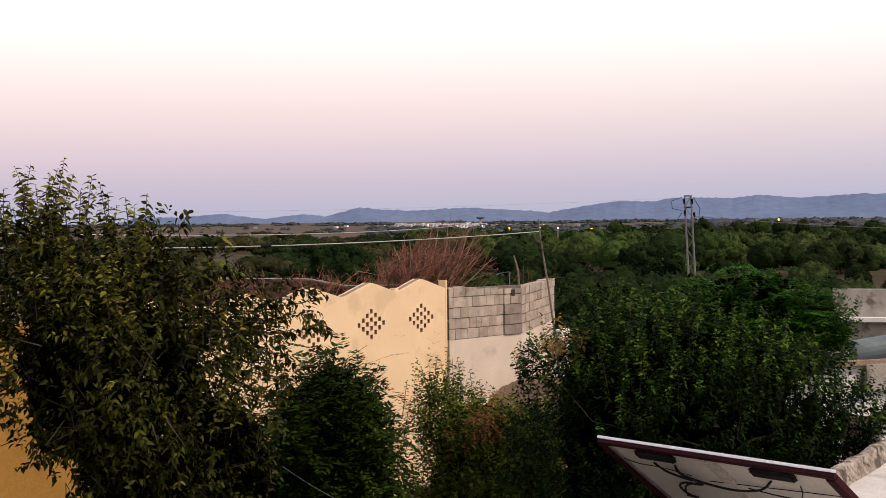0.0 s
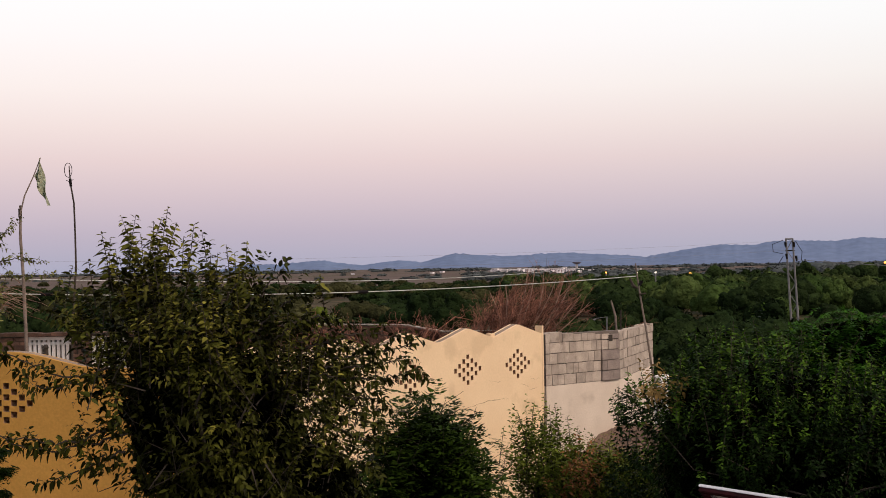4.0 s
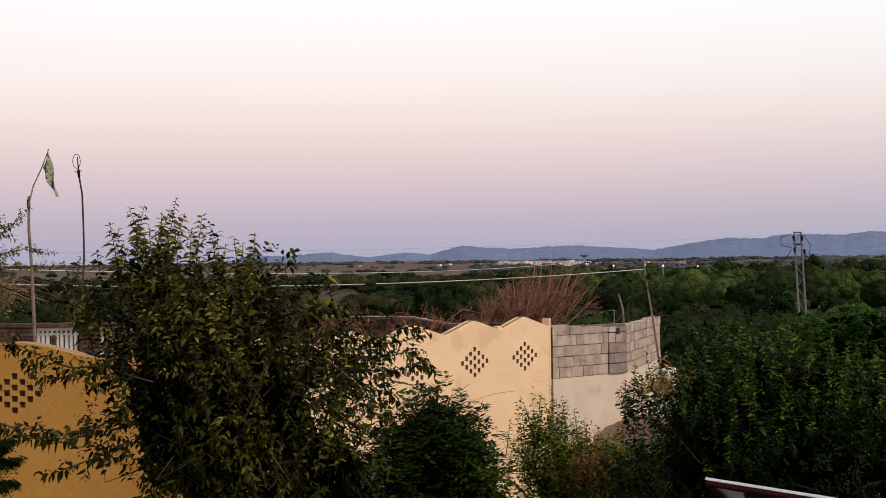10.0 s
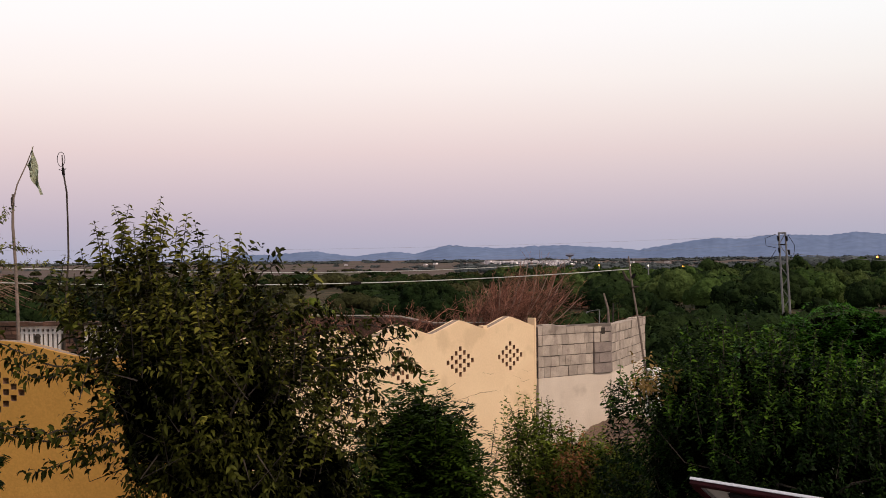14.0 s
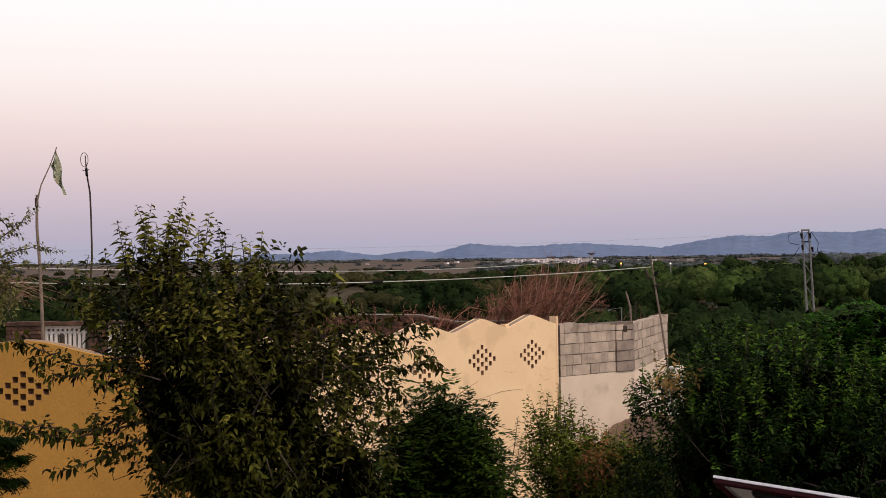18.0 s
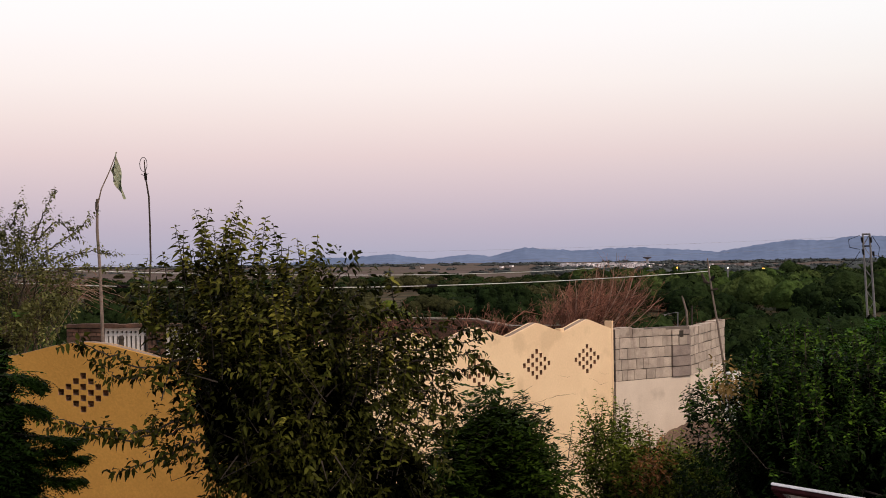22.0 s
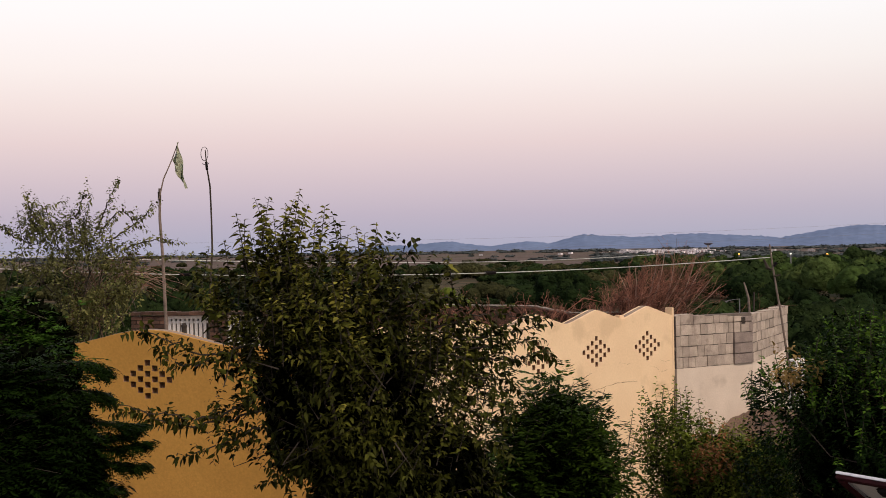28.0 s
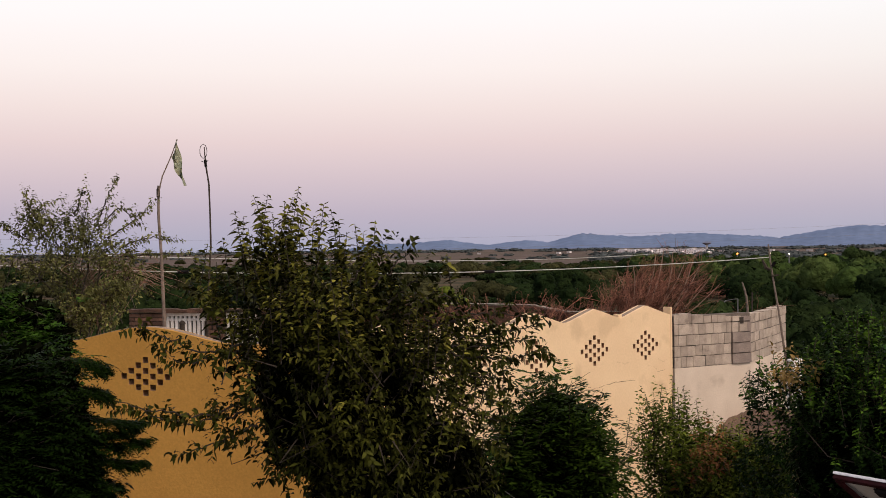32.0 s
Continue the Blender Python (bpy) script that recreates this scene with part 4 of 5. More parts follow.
part("insulator", tube([sight(10.02, -0.9, 25.36), sight(9.9, -1.1, 25.36)], [0.035, 0.03], 6), "dark", crooked)
part("bracket", tube([sight(9.86, -1.55, 25.36), sight(10.2, -1.5, 25.36)], 0.02, 5), "bark", crooked)

post2 = thing("bent_post", 0, 0, 0, 0, "short bent wooden post beyond the wall", "post")
PT = [sight(8.52, -1.83, 27), sight(8.62, -2.2, 27), sight(8.72, -2.6, 27), sight(8.76, -3.6, 27)]
foot = PT[-1].copy()
foot.z = 0
part("shaft", tube([foot] + PT[::-1], [0.034, 0.03, 0.027, 0.024, 0.017], 7), "pole", post2)
part("brace", tube([sight(8.98, -2.3, 27), sight(8.95, -3.7, 27)], 0.018, 6), "bark", post2)

tap = thing("lamp_bracket", 0, 0, 0, 0, "small pale bracket lamp on a short post", "lamp")
T1 = sight(8.3, -2.63, 25.8)
foot = T1.copy()
foot.z = 0
part("post", tube([foot, T1], 0.014, 7), "steel", tap)
part("arm", tube([T1, sight(8.0, -2.66, 25.8), sight(7.75, -2.72, 25.8)], 0.007, 6), "steel", tap)
part("head", tube([sight(7.78, -2.72, 25.8), sight(7.66, -2.77, 25.8)], [0.014, 0.02], 7), "steel", tap)

pylon = thing("lattice_pole", 0, 0, 0, 0, "grey double-legged steel power pole with insulators", "utility pole")
PD = 85.0
legs = [(16.78, 1.0, 16.98), (17.08, 0.98, 17.30)]
ends = []
for b_t, e_t, b_b in legs:
    a, b = sight(b_b, -3.5, PD), sight(b_t, e_t, PD)
    a.z = ground_z(PD) - 0.3
    ends.append((a, b))
    part("leg", tube([a, b], [0.085, 0.065], 8), "steel", pylon)
for k in range(9):
    f0, f1 = k / 9, (k + 1) / 9
    l, r = ends
    p, q = l[0].lerp(l[1], f0), r[0].lerp(r[1], f1)
    if k % 2:
        p, q = l[0].lerp(l[1], f1), r[0].lerp(r[1], f0)
    part("brace", tube([p, q], 0.026, 5), "steel", pylon)
part("crossarm", tube([sight(16.74, 1.0, PD), sight(17.12, 1.0, PD)], 0.06, 6), "steel", pylon)
part("crossarm", tube([sight(16.74, 0.45, PD), sight(17.16, 0.45, PD)], 0.05, 6), "dark", pylon)
for b0, e0 in ((16.74, 0.75), (17.12, 0.75), (16.78, 0.2), (17.22, 0.1)):
    part("insulator", tube([sight(b0, e0 + 0.1, PD - 0.3), sight(b0 + 0.03, e0 - 0.15, PD - 0.3)], [0.09, 0.06], 6), "dark", pylon)
part("jumper", tube([sight(16.65, 0.95, PD), sight(16.15, 0.75, PD), sight(16.2, 0.4, PD), sight(16.65, 0.3, PD)], 0.02, 5), "dark", pylon)
part("jumper", tube([sight(17.2, 0.9, PD), sight(17.5, 0.4, PD), sight(17.45, -0.05, PD), sight(17.2, -0.1, PD)], 0.02, 5), "dark", pylon)
part("jumper", tube([sight(16.65, 0.2, PD), sight(16.4, -0.2, PD), sight(16.1, -0.45, PD)], 0.02, 5), "dark", pylon)


def line(name, a, b, drop, r, mat, label, beads=()):
    w = thing(name, 0, 0, 0, 0, label, "cable")
    pts = sag(a, b, drop)
    part("strand", tube(pts, r, 5), mat, w)
    for k in beads:
        part("joint", tube([pts[k] - Vector((0.12, 0, 0)), pts[k] + Vector((0.12, 0, 0))], 0.035, 6), "dark", w)


line("overhead_cable", sight(-33, -0.1, 24), sight(9.75, -0.66, 25.4), 0.33, 0.009, "cable", "pale sagging cable running to the leaning pole", (8, 16))
line("overhead_cable", sight(-33, 0.35, 24), sight(5.6, -0.36, 60), 0.36, 0.011, "cable", "pale sagging cable crossing the plain", (11,))
line("overhead_wire", sight(17.2, 0.02, PD), sight(33, -0.8, 75), 0.25, 0.02, "steel", "thin power line from the steel pole")
line("overhead_wire", sight(-33, 0.75, 80), sight(16.7, 0.92, PD), 0.62, 0.004, "steel", "long thin power line to the steel pole")
line("overhead_wire", sight(-33, 0.25, 80), sight(16.7, 0.45, PD), 0.62, 0.004, "steel", "long thin power line to the steel pole")

line("overhead_wire", sight(-2.95, -11.87, 9.2), sight(0.89, -14.10, 7.4), 0.02, 0.0016, "steel", "thin grey wire slanting down past the trees")

# ---- the roof that the camera stands on, with the solar panel ----
EDGE = (2.5, 6.4)
own = thing("own_house", 0, 0, 0, 0, "flat-roofed house with pale screeded roof and low kerb", "house")


def on_roof(s, r):
    return EDGE[0] + ca * s + sa * r, EDGE[1] + sa * s - ca * r


part("roof_slab", prism([on_roof(*k) for k in ((-12, 0), (-12, 9), (4, 9), (4, 0))], 3.2, 3.35), "roof", own)
part("wall", prism([on_roof(*k) for k in ((-11.9, 0.1), (-11.9, 8.9), (3.9, 8.9), (3.9, 0.1))], 0, 3.2), "plaster", own)
kerb = bmesh.new()
prev = None
for k in range(321):
    s0 = -12 + k * 0.05
    ring = []
    for a_ in (0, 0.28, 0.5, 0.72, 1.0):
        r_, z_ = 0.015 + 0.15 * a_, 3.352 + 0.105 * math.sin(math.pi * (0.14 + 0.72 * a_)) ** 0.6 * (0 < a_ < 1)
        n_k = noise.noise((s0 * 3.1, a_ * 2.2, 4)) * 0.026 + noise.noise((s0 * 11.0, a_ * 5.0, 9)) * 0.012
        ring.append(kerb.verts.new((*on_roof(s0, r_ + n_k * 0.6), z_ + n_k * (0 < a_ < 1))))
    if prev:
        for m_ in range(4):
            kerb.faces.new((prev[m_], ring[m_], ring[m_ + 1], prev[m_ + 1]))
    prev = ring
bmesh.ops.recalc_face_normals(kerb, faces=kerb.faces[:])
part("kerb", kerb, "kerb", own, "lumpy weathered mortar kerb with dark stains")

PAN_L, PAN_R = Vector((1.22, 5.47, 3.945)), Vector((1.97, 4.50, 3.965))
panel = thing("solar_panel", 0, 0, 0, 0, "pair of solar panels in a maroon iron frame seen from behind", "solar panel")
px_ = (PAN_R - PAN_L).normalized()
pd_ = Vector((0.79, 0.61, 0)).normalized()
pdn = (pd_ * math.cos(radians(35)) - Vector((0, 0, math.sin(radians(35))))).normalized()
pdn = (pdn - px_ * pdn.dot(px_)).normalized()
pn = px_.cross(pdn)
SIDE = 1 if pn.z > 0 else -1          # which way along the third axis the sunny face looks
pm = Matrix((px_, pdn, pn)).transposed().to_4x4()
pm.translation = PAN_L
PW, PH = (PAN_R - PAN_L).length, 1.0


def on_panel(name, x0, x1, y0, y1, d0, d1, mat, bevel=0.0, label=""):
    """d runs from the sunny face (positive) to the back (negative)."""
    z0, z1 = sorted((d0 * SIDE, d1 * SIDE))
    o = part(name, box(x0, x1, y0, y1, z0, z1, bevel), mat, panel, label)
    o.matrix_basis = pm
    return o


HALF = PW / 2
for k in range(2):
    on_panel("cell_sheet", k * HALF + 0.012, (k + 1) * HALF - 0.012, 0.012, PH - 0.012, -0.004, 0.004, "cell", label="dark blue cells")
    on_panel("backsheet", k * HALF + 0.012, (k + 1) * HALF - 0.012, 0.012, PH - 0.012, -0.012, -0.006, "backsheet", label="pale backsheet")
    on_panel("junction_box", k * HALF + HALF * 0.32, k * HALF + HALF * 0.68, 0.028, 0.098, -0.038, -0.012, "dark", 0.012, "black junction box")
on_panel("top_rail", 0, PW, -0.002, 0.026, -0.024, 0.004, "maroon", 0.003)
on_panel("top_trim", -0.004, PW + 0.004, -0.006, 0.000, -0.003, 0.011, "silver", 0.002, "bright aluminium edge")
on_panel("side_rail", 0, 0.04, 0.026, PH, -0.03, 0.004, "maroon", 0.003)
on_panel("side_rail", PW - 0.045, PW, 0.026, PH, -0.03, 0.004, "maroon", 0.003)
on_panel("inner_trim", 0.04, 0.058, 0.045, PH, -0.02, 0.004, "steel")
on_panel("middle_rail", HALF - 0.03, HALF + 0.03, 0.045, PH, -0.03, -0.012, "concrete")
on_panel("bottom_rail", 0, PW, PH, PH + 0.045, -0.045, 0.008, "maroon", 0.003)


def lead(points, r=0.006, mat="dark"):
    o = part("lead", tube([Vector((x, y, -d * SIDE)) for x, y, d in points], r * 0.7, 6), mat, panel)
    o.matrix_basis = pm


def curve_through(pts, n=6):
    out = []
    P = [Vector(p) for p in pts]
    for i in range(len(P) - 1):
        a, b, c, d = P[max(i - 1, 0)], P[i], P[i + 1], P[min(i + 2, len(P) - 1)]
        for k in range(n):
            t = k / n
            out.append(0.5 * ((2 * b) + (c - a) * t + (2 * a - 5 * b + 4 * c - d) * t * t + (3 * b - a - 3 * c + d) * t ** 3))
    return out + [P[-1]]


lead(curve_through([(0.26, 0.13, 0.03), (0.30, 0.19, 0.04), (0.40, 0.215, 0.05), (0.47, 0.225, 0.05), (0.46, 0.26, 0.05), (0.36, 0.27, 0.05), (0.28, 0.35, 0.04), (0.27, 0.43, 0.04), (0.33, 0.46, 0.05)]), 0.008)
lead(curve_through([(0.38, 0.13, 0.03), (0.38, 0.20, 0.04), (0.5, 0.235, 0.05), (0.66, 0.23, 0.06), (0.80, 0.20, 0.05), (0.88, 0.13, 0.03)]), 0.008)
lead(curve_through([(1.02, 0.13, 0.03), (1.0, 0.20, 0.04), (0.95, 0.26, 0.04), (0.84, 0.26, 0.04), (0.72, 0.23, 0.04)]), 0.004)
lead(curve_through([(0.06, 0.16, 0.02), (0.14, 0.185, 0.025), (0.26, 0.19, 0.025), (0.42, 0.22, 0.03)]), 0.003)
lead(curve_through([(0.5, 0.25, 0.03), (0.8, 0.24, 0.02), (1.18, 0.2, 0.02)]), 0.003)
lead(curve_through([(0.34, 0.44, 0.05), (0.30, 0.40, 0.055), (0.35, 0.30, 0.055), (0.44, 0.24, 0.055), (0.47, 0.245, 0.055)]), 0.007)
lead([(0.27, 0.44, 0.045), (0.31, 0.45, 0.045)], 0.009, "maroon")
for x0, y0 in ((0.06, 0.9), (PW - 0.06, 0.9)):
    w = pm @ Vector((x0, y0, -0.04 * SIDE))
    part("strut", tube([w, (w.x, w.y, 3.35 if y0 > 0.5 or x0 > 0.5 else 3.2)], 0.016, 6), "maroon", panel)

# ---- low houses beyond the broad-leaved tree ----
low_house = thing("low_house", 0, 0, 0, 0, "low flat-roofed house with a pale roof edge among the trees", "house")
LA, LB = sight(21.0, -7.1, 17.0), sight(26.5, -7.1, 18.5)
an = math.degrees(math.atan2(LB.y - LA.y, LB.x - LA.x))
ln = math.dist(LA.xy, LB.xy)
part("roof", box(0.02, ln, 0.04, 3, 2.804, 2.86, 0.01), "concrete", low_house).matrix_basis = pose(LA.x, LA.y, 0, 0, 0, an)
part("roof_edge", box(0, ln, -0.05, 0.035, 2.80, 2.88, 0.01), "mud", low_house).matrix_basis = pose(LA.x, LA.y, 0, 0, 0, an)
part("wall", box(0.05, ln, 0.05, 2.9, 0, 2.80), "white", low_house).matrix_basis = pose(LA.x, LA.y, 0, 0, 0, an)
part("door", box(ln * 0.55, ln * 0.55 + 0.9, 0.02, 0.08, 0, 2.05), "brick_mortar", low_house).matrix_basis = pose(LA.x, LA.y, 0, 0, 0, an)
tank = thing("water_tank", 0, 0, 0, 0, "blue-grey cylindrical water tank lying on a roof", "water tank")
ta, tb = sight(24.4, -6.45, 18.4), sight(28.0, -5.7, 18.8)
part("barrel", tube([ta, ta.lerp(tb, 0.02), ta.lerp(tb, 0.98), tb], [0.13, 0.2, 0.2, 0.13], 20), "tank", tank)
part("cradle", box(-0.7, 0.9, -0.2, 0.2, -0.6, -0.2, 0.01), "concrete", tank).matrix_basis = pose(*ta.lerp(tb, 0.5), 0, 0, an)
next_roof = thing("neighbour_roof", 0, 0, 0, 0, "pale flat roof of the next house beside the kerb", "house")
NA = sight(24.7, -9.6, 12.2)
part("slab", box(0, 5, -2.2, 0.0, NA.z - 0.15, NA.z, 0.01), "roof", next_roof).matrix_basis = pose(NA.x, NA.y, 0, 0, 0, -12)
part("wall", box(0.1, 4.9, -2.1, -0.1, 0, NA.z - 0.154), "plaster", next_roof).matrix_basis = pose(NA.x, NA.y, 0, 0, 0, -12)
far_wall = thing("concrete_wall", 0, 0, 0, 0, "grey rendered yard wall with a pale ledge", "wall")
GA, GB = sight(23.6, -3.45, 30.0), sight(33, -3.3, 31.0)
an2, ln2 = math.degrees(math.atan2(GB.y - GA.y, GB.x - GA.x)), math.dist(GA.xy, GB.xy)
part("plaster_coat", box(0, ln2, 0, 0.25, 0, GA.z), "concrete", far_wall).matrix_basis = pose(GA.x, GA.y, 0, 0, 0, an2)
part("ledge", box(0, ln2, -0.35, -0.01, 2.42, 2.52), "white", far_wall).matrix_basis = pose(GA.x, GA.y, 0, 0, 0, an2)

# ---- the far town ----
TD = 1340.0
tb_ = thing("town_building", 0, 0, 0, 0, "distant white flat-roofed building of the town", "building", "town buildings")
part("block", box(-6, 6, -4, 4, -1, 7), "town", tb_)
part("roof", box(-6.3, 6.3, -4.3, 4.3, 7.004, 7.5), "town", tb_)
for k in range(4):
    for j in range(2):
        part("window", box(-5 + k * 2.7, -3.6 + k * 2.7, -4.1, -3.95, 1.2 + j * 3.0, 2.8 + j * 3.0), "town_dark", tb_)
rt = random.Random(9)
spots = [(2.6 + 4.6 * rt.betavariate(1.6, 1.6), TD + rt.uniform(-120, 420), rt.uniform(0.25, 0.9), rt.choice((0.35, 0.45, 0.6, 0.75, 0.9)) * rt.uniform(0.85, 1.1)) for _ in range(96)]
spots += [(b, TD + rt.uniform(0, 300), rt.uniform(0.2, 0.6), rt.uniform(0.3, 0.5)) for b in (1.9, 2.4, 7.6, 8.4, 9.2, 9.35, 9.9, 10.9, 11.6, 12.4, 0.3, -0.2, -4.1)]
for b, d, w, h in spots:
    x, y = bearing(b, d)
    o = copy_thing(tb_, pose(x, y, ground_z(d), 0, 0, -b + rt.uniform(-20, 20)))
    o.scale = (w, 1, h * 0.6)
x, y = bearing(4.6, TD + 90)
tb_.matrix_basis = pose(x, y, ground_z(TD), 0, 0, 0)
tb_.scale = (0.7, 1, 0.45)
wt_ = thing("water_tower", *bearing(6.89, TD), ground_z(TD), 0, "distant mushroom-shaped water tower", "water tower")
part("stem", tube([(0, 0, -1), (0, 0, 9.2)], [1.6, 1.3], 10), "town", wt_)
part("bowl", tube([(0, 0, 8.6), (0, 0, 9.8), (0, 0, 11.0), (0, 0, 11.3)], [1.3, 4.6, 5.0, 4.0], 16), "town_dark", wt_)
mast = thing("radio_mast", *bearing(5.41, TD + 60), ground_z(TD), 0, "distant slender radio mast", "mast")
part("mast_shaft", tube([(0, 0, -1), (0, 0, 17)], [0.45, 0.2], 6), "town_dark", mast)


def far_lamp(b, e, d, r, mat):
    p = sight(b, e, d)
    r *= 0.85
    l = thing("far_lamp", p.x, p.y, 0, 0, "distant lamp glowing warm on a pole", "street lamp", "far lamps")
    part("pole", tube([(0, 0, ground_z(d) - 0.5), (0, 0, p.z - r)], 0.12, 6), "steel", l)
    bm = bmesh.new()
    bmesh.ops.create_icosphere(bm, subdivisions=2, radius=r, matrix=Matrix.Translation((0, 0, p.z)))
    part("bulb", bm, mat, l)


for b, e, d, r, mt in ((12.1, -0.60, 190, 0.20, "lamp"), (12.32, -0.58, 190, 0.26, "lamp"), (10.68, -0.50, 230, 0.16, "lamp_white"), (8.31, -0.47, 230, 0.19, "lamp"), (21.14, -0.18, 620, 0.62, "lamp"),
                       (9.8, -0.47, 230, 0.13, "lamp_white"), (7.0, -0.36, 1200, 0.6, "lamp_white"), (2.2, -0.3, 1300, 0.6, "lamp_white")):
    far_lamp(b, e, d, r, mt)

# ---- trees ----
def lobes_at(d, *rows):
    """Lobes given as bearing, rise, nearer or farther by, and half sizes."""
    return [(*sight(b, e, d + dd), rx, ry, rz) for b, e, dd, rx, ry, rz in rows]


def spire(rng, tip, length, leaf, per=26, aspect=0.42):
    """One upright leading shoot with leaves arching out round it."""
    lean = unit(np.array([[rng.normal() * 0.16, rng.normal() * 0.12, 1.0]]))
    base = np.array(tip)[None] - lean * length
    return sprigs(rng, base, lean, np.array([length]), per, leaf, aspect, 0.4, 0.3), (Vector(base[0]), Vector(tip))


def bough(rng, points, leaf, aspect, step=0.045):
    """A thin drooping bough set with short leafy side shoots all along."""
    path = [p + Vector(rng.normal(size=3)) * 0.012 for p in curve_through(points, 8)]
    P = np.array([tuple(p) for p in path])
    seg = np.r_[0, np.cumsum(np.linalg.norm(np.diff(P, axis=0), axis=1))]
    n = max(4, int(seg[-1] / step))
    at_s = np.linspace(0.05 * seg[-1], seg[-1], n)
    B = np.stack([np.interp(at_s, seg, P[:, k]) for k in range(3)], 1)
    along = unit(P[-1:] - P[:1])
    way = unit(along * 0.8 + 0.55 * rng.normal(size=(n, 3)) * np.array([1, 1, 0.7]) + np.array([0, 0, 0.1]))
    return sprigs(rng, B, way, rng.uniform(0.10, 0.24, n), 7, leaf, aspect, 0.4), path


def joined(pieces):
    off, V, F = 0, [], []
    for v, f in pieces:
        V.append(v)
        F.append(f + off)
        off += len(v)
    return np.concatenate(V), np.concatenate(F)


def broad_tree(name, seed, d, rows_, count, mat, label, trunk, leaf=(0.07, 0.11), length=(0.25, 0.5), per=12, radius=0.1, up=0.6, twigs=260, shell=0.45, aspect=0.42, category="tree", extra=(), spires=(), boughs=(), core=3500, droop=0.35, young="leaf_toplit", clump=6):
    rng = np.random.default_rng(seed)
    t = thing(name, 0, 0, 0, 0, label, category)
    lobes = lobes_at(d, *rows_)
    old, new_, tw = shoots(rng, lobes, count, length, per, leaf, aspect, up, droop, shell, clump)
    body_sets, tip_sets = [old], [new_]
    for way in boughs:
        (o_, y_), path = bough(rng, [sight(b0, e0, d - 0.15) for b0, e0 in way], leaf, aspect)
        body_sets.append(o_)
        tip_sets.append(y_)
        part("bough", tube(path, [0.014 - 0.011 * k / len(path) for k in range(len(path))], 5), "bark", t)
    for b0, e0, ln in spires:
        (o_, y_), (st, en) = spire(rng, sight(b0, e0, d + rng.normal() * 0.1), ln, leaf, aspect=aspect)
        body_sets.append(o_)
        tip_sets.append(y_)
        part("shoot", tube([st, st.lerp(en, 0.5), en], [0.007, 0.005, 0.002], 5), "bark", t)
    part("crown", soup("crown", *joined(body_sets)), mat, t)
    part("young_foliage", soup("young_foliage", *joined(tip_sets)), young, t, "leaves at the tips, paler where top light is put in their colour")
    if core:
        v, f = inner(rng, [(*l[:3], l[3] * 0.72, l[4] * 0.72, l[5] * 0.72) for l in lobes if l[3] > 0.48], core, leaf[1])
        part("inner_crown", soup("inner_crown", v, f), "leaf_inner_shade", t, "near-black leaves inside, the crown's shade put in their colour")
    for rows2, n2, mat2, note in extra:
        o_, y_, _ = shoots(rng, lobes_at(d, *rows2), n2, (0.1, 0.22), 7, leaf, aspect, up, shell=0.3)
        part("spray", soup("spray", *joined([o_, y_])), mat2, t, note)["kind"] = "stuff"
    x, y = bearing(trunk[0], d)
    limbs(rng, t, (x, y, 0), (x, y, trunk[1]), [l for l in lobes if l[2] > trunk[1] + 0.1], radius, tw, twigs)
    return t


def within(poly, p):
    """Which of the points p lie inside an outline, and how far each is from its edge, in degrees."""
    a, b = np.array(poly), np.roll(np.array(poly), -1, 0)
    x, y = p[:, :1], p[:, 1:]
    cross = (a[:, 1] > y) != (b[:, 1] > y)
    at = a[:, 0] + (y - a[:, 1]) / np.where(a[:, 1] == b[:, 1], 1e-9, b[:, 1] - a[:, 1]) * (b[:, 0] - a[:, 0])
    ins = (cross & (x < at)).sum(1) % 2 == 1
    ab = b - a
    t = np.clip(((x - a[:, 0]) * ab[:, 0] + (y - a[:, 1]) * ab[:, 1]) / (ab ** 2).sum(1), 0, 1)
    far = np.hypot(x - a[:, 0] - t * ab[:, 0], y - a[:, 1] - t * ab[:, 1]).min(1)
    return ins, far


def in_hull(rng, hull, n, d, thick, edge=0.7, surface=0.5):
    """Places inside a crown: an outline of bearings and rises, d metres off, and a depth that swells inward from its edge."""
    h = np.array(hull)
    lo, hi = h.min(0), h.max(0)
    got, far = np.zeros((0, 2)), np.zeros(0)
    while len(got) < n:
        p = rng.uniform(lo, hi, (n * 2, 2))
        ins, f = within(hull, p)
        got, far = np.concatenate([got, p[ins]]), np.concatenate([far, f[ins]])
    p, far = got[:n], radians(1) * d * far[:n]
    half = thick * (0.1 + 0.9 * np.clip(far / edge, 0, 1) ** 0.65)
    r = d + half * rng.choice((-1, 1), n, p=(0.6, 0.4)) * rng.random(n) ** surface
    b, e = np.radians(p[:, 0]), np.radians(p[:, 1])
    return np.stack([r * np.sin(b), r * np.cos(b), EYE + d * np.tan(e)], 1)


def gathered(rng, hull, n, d, thick, edge, clump, tight):
    c = in_hull(rng, hull, max(12, n // clump), d, thick, edge)
    return c[rng.integers(0, len(c), n)] + rng.normal(size=(n, 3)) * tight


def hull_core(rng, t, hull, n, d, thick, size, mat="leaf_inner_shade"):
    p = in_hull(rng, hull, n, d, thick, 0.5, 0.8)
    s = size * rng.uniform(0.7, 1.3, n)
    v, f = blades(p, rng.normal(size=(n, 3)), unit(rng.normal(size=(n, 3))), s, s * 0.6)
    part("inner_crown", soup("inner_crown", v, f), mat, t, "near-black leaves inside, the crown's shade put in their colour")


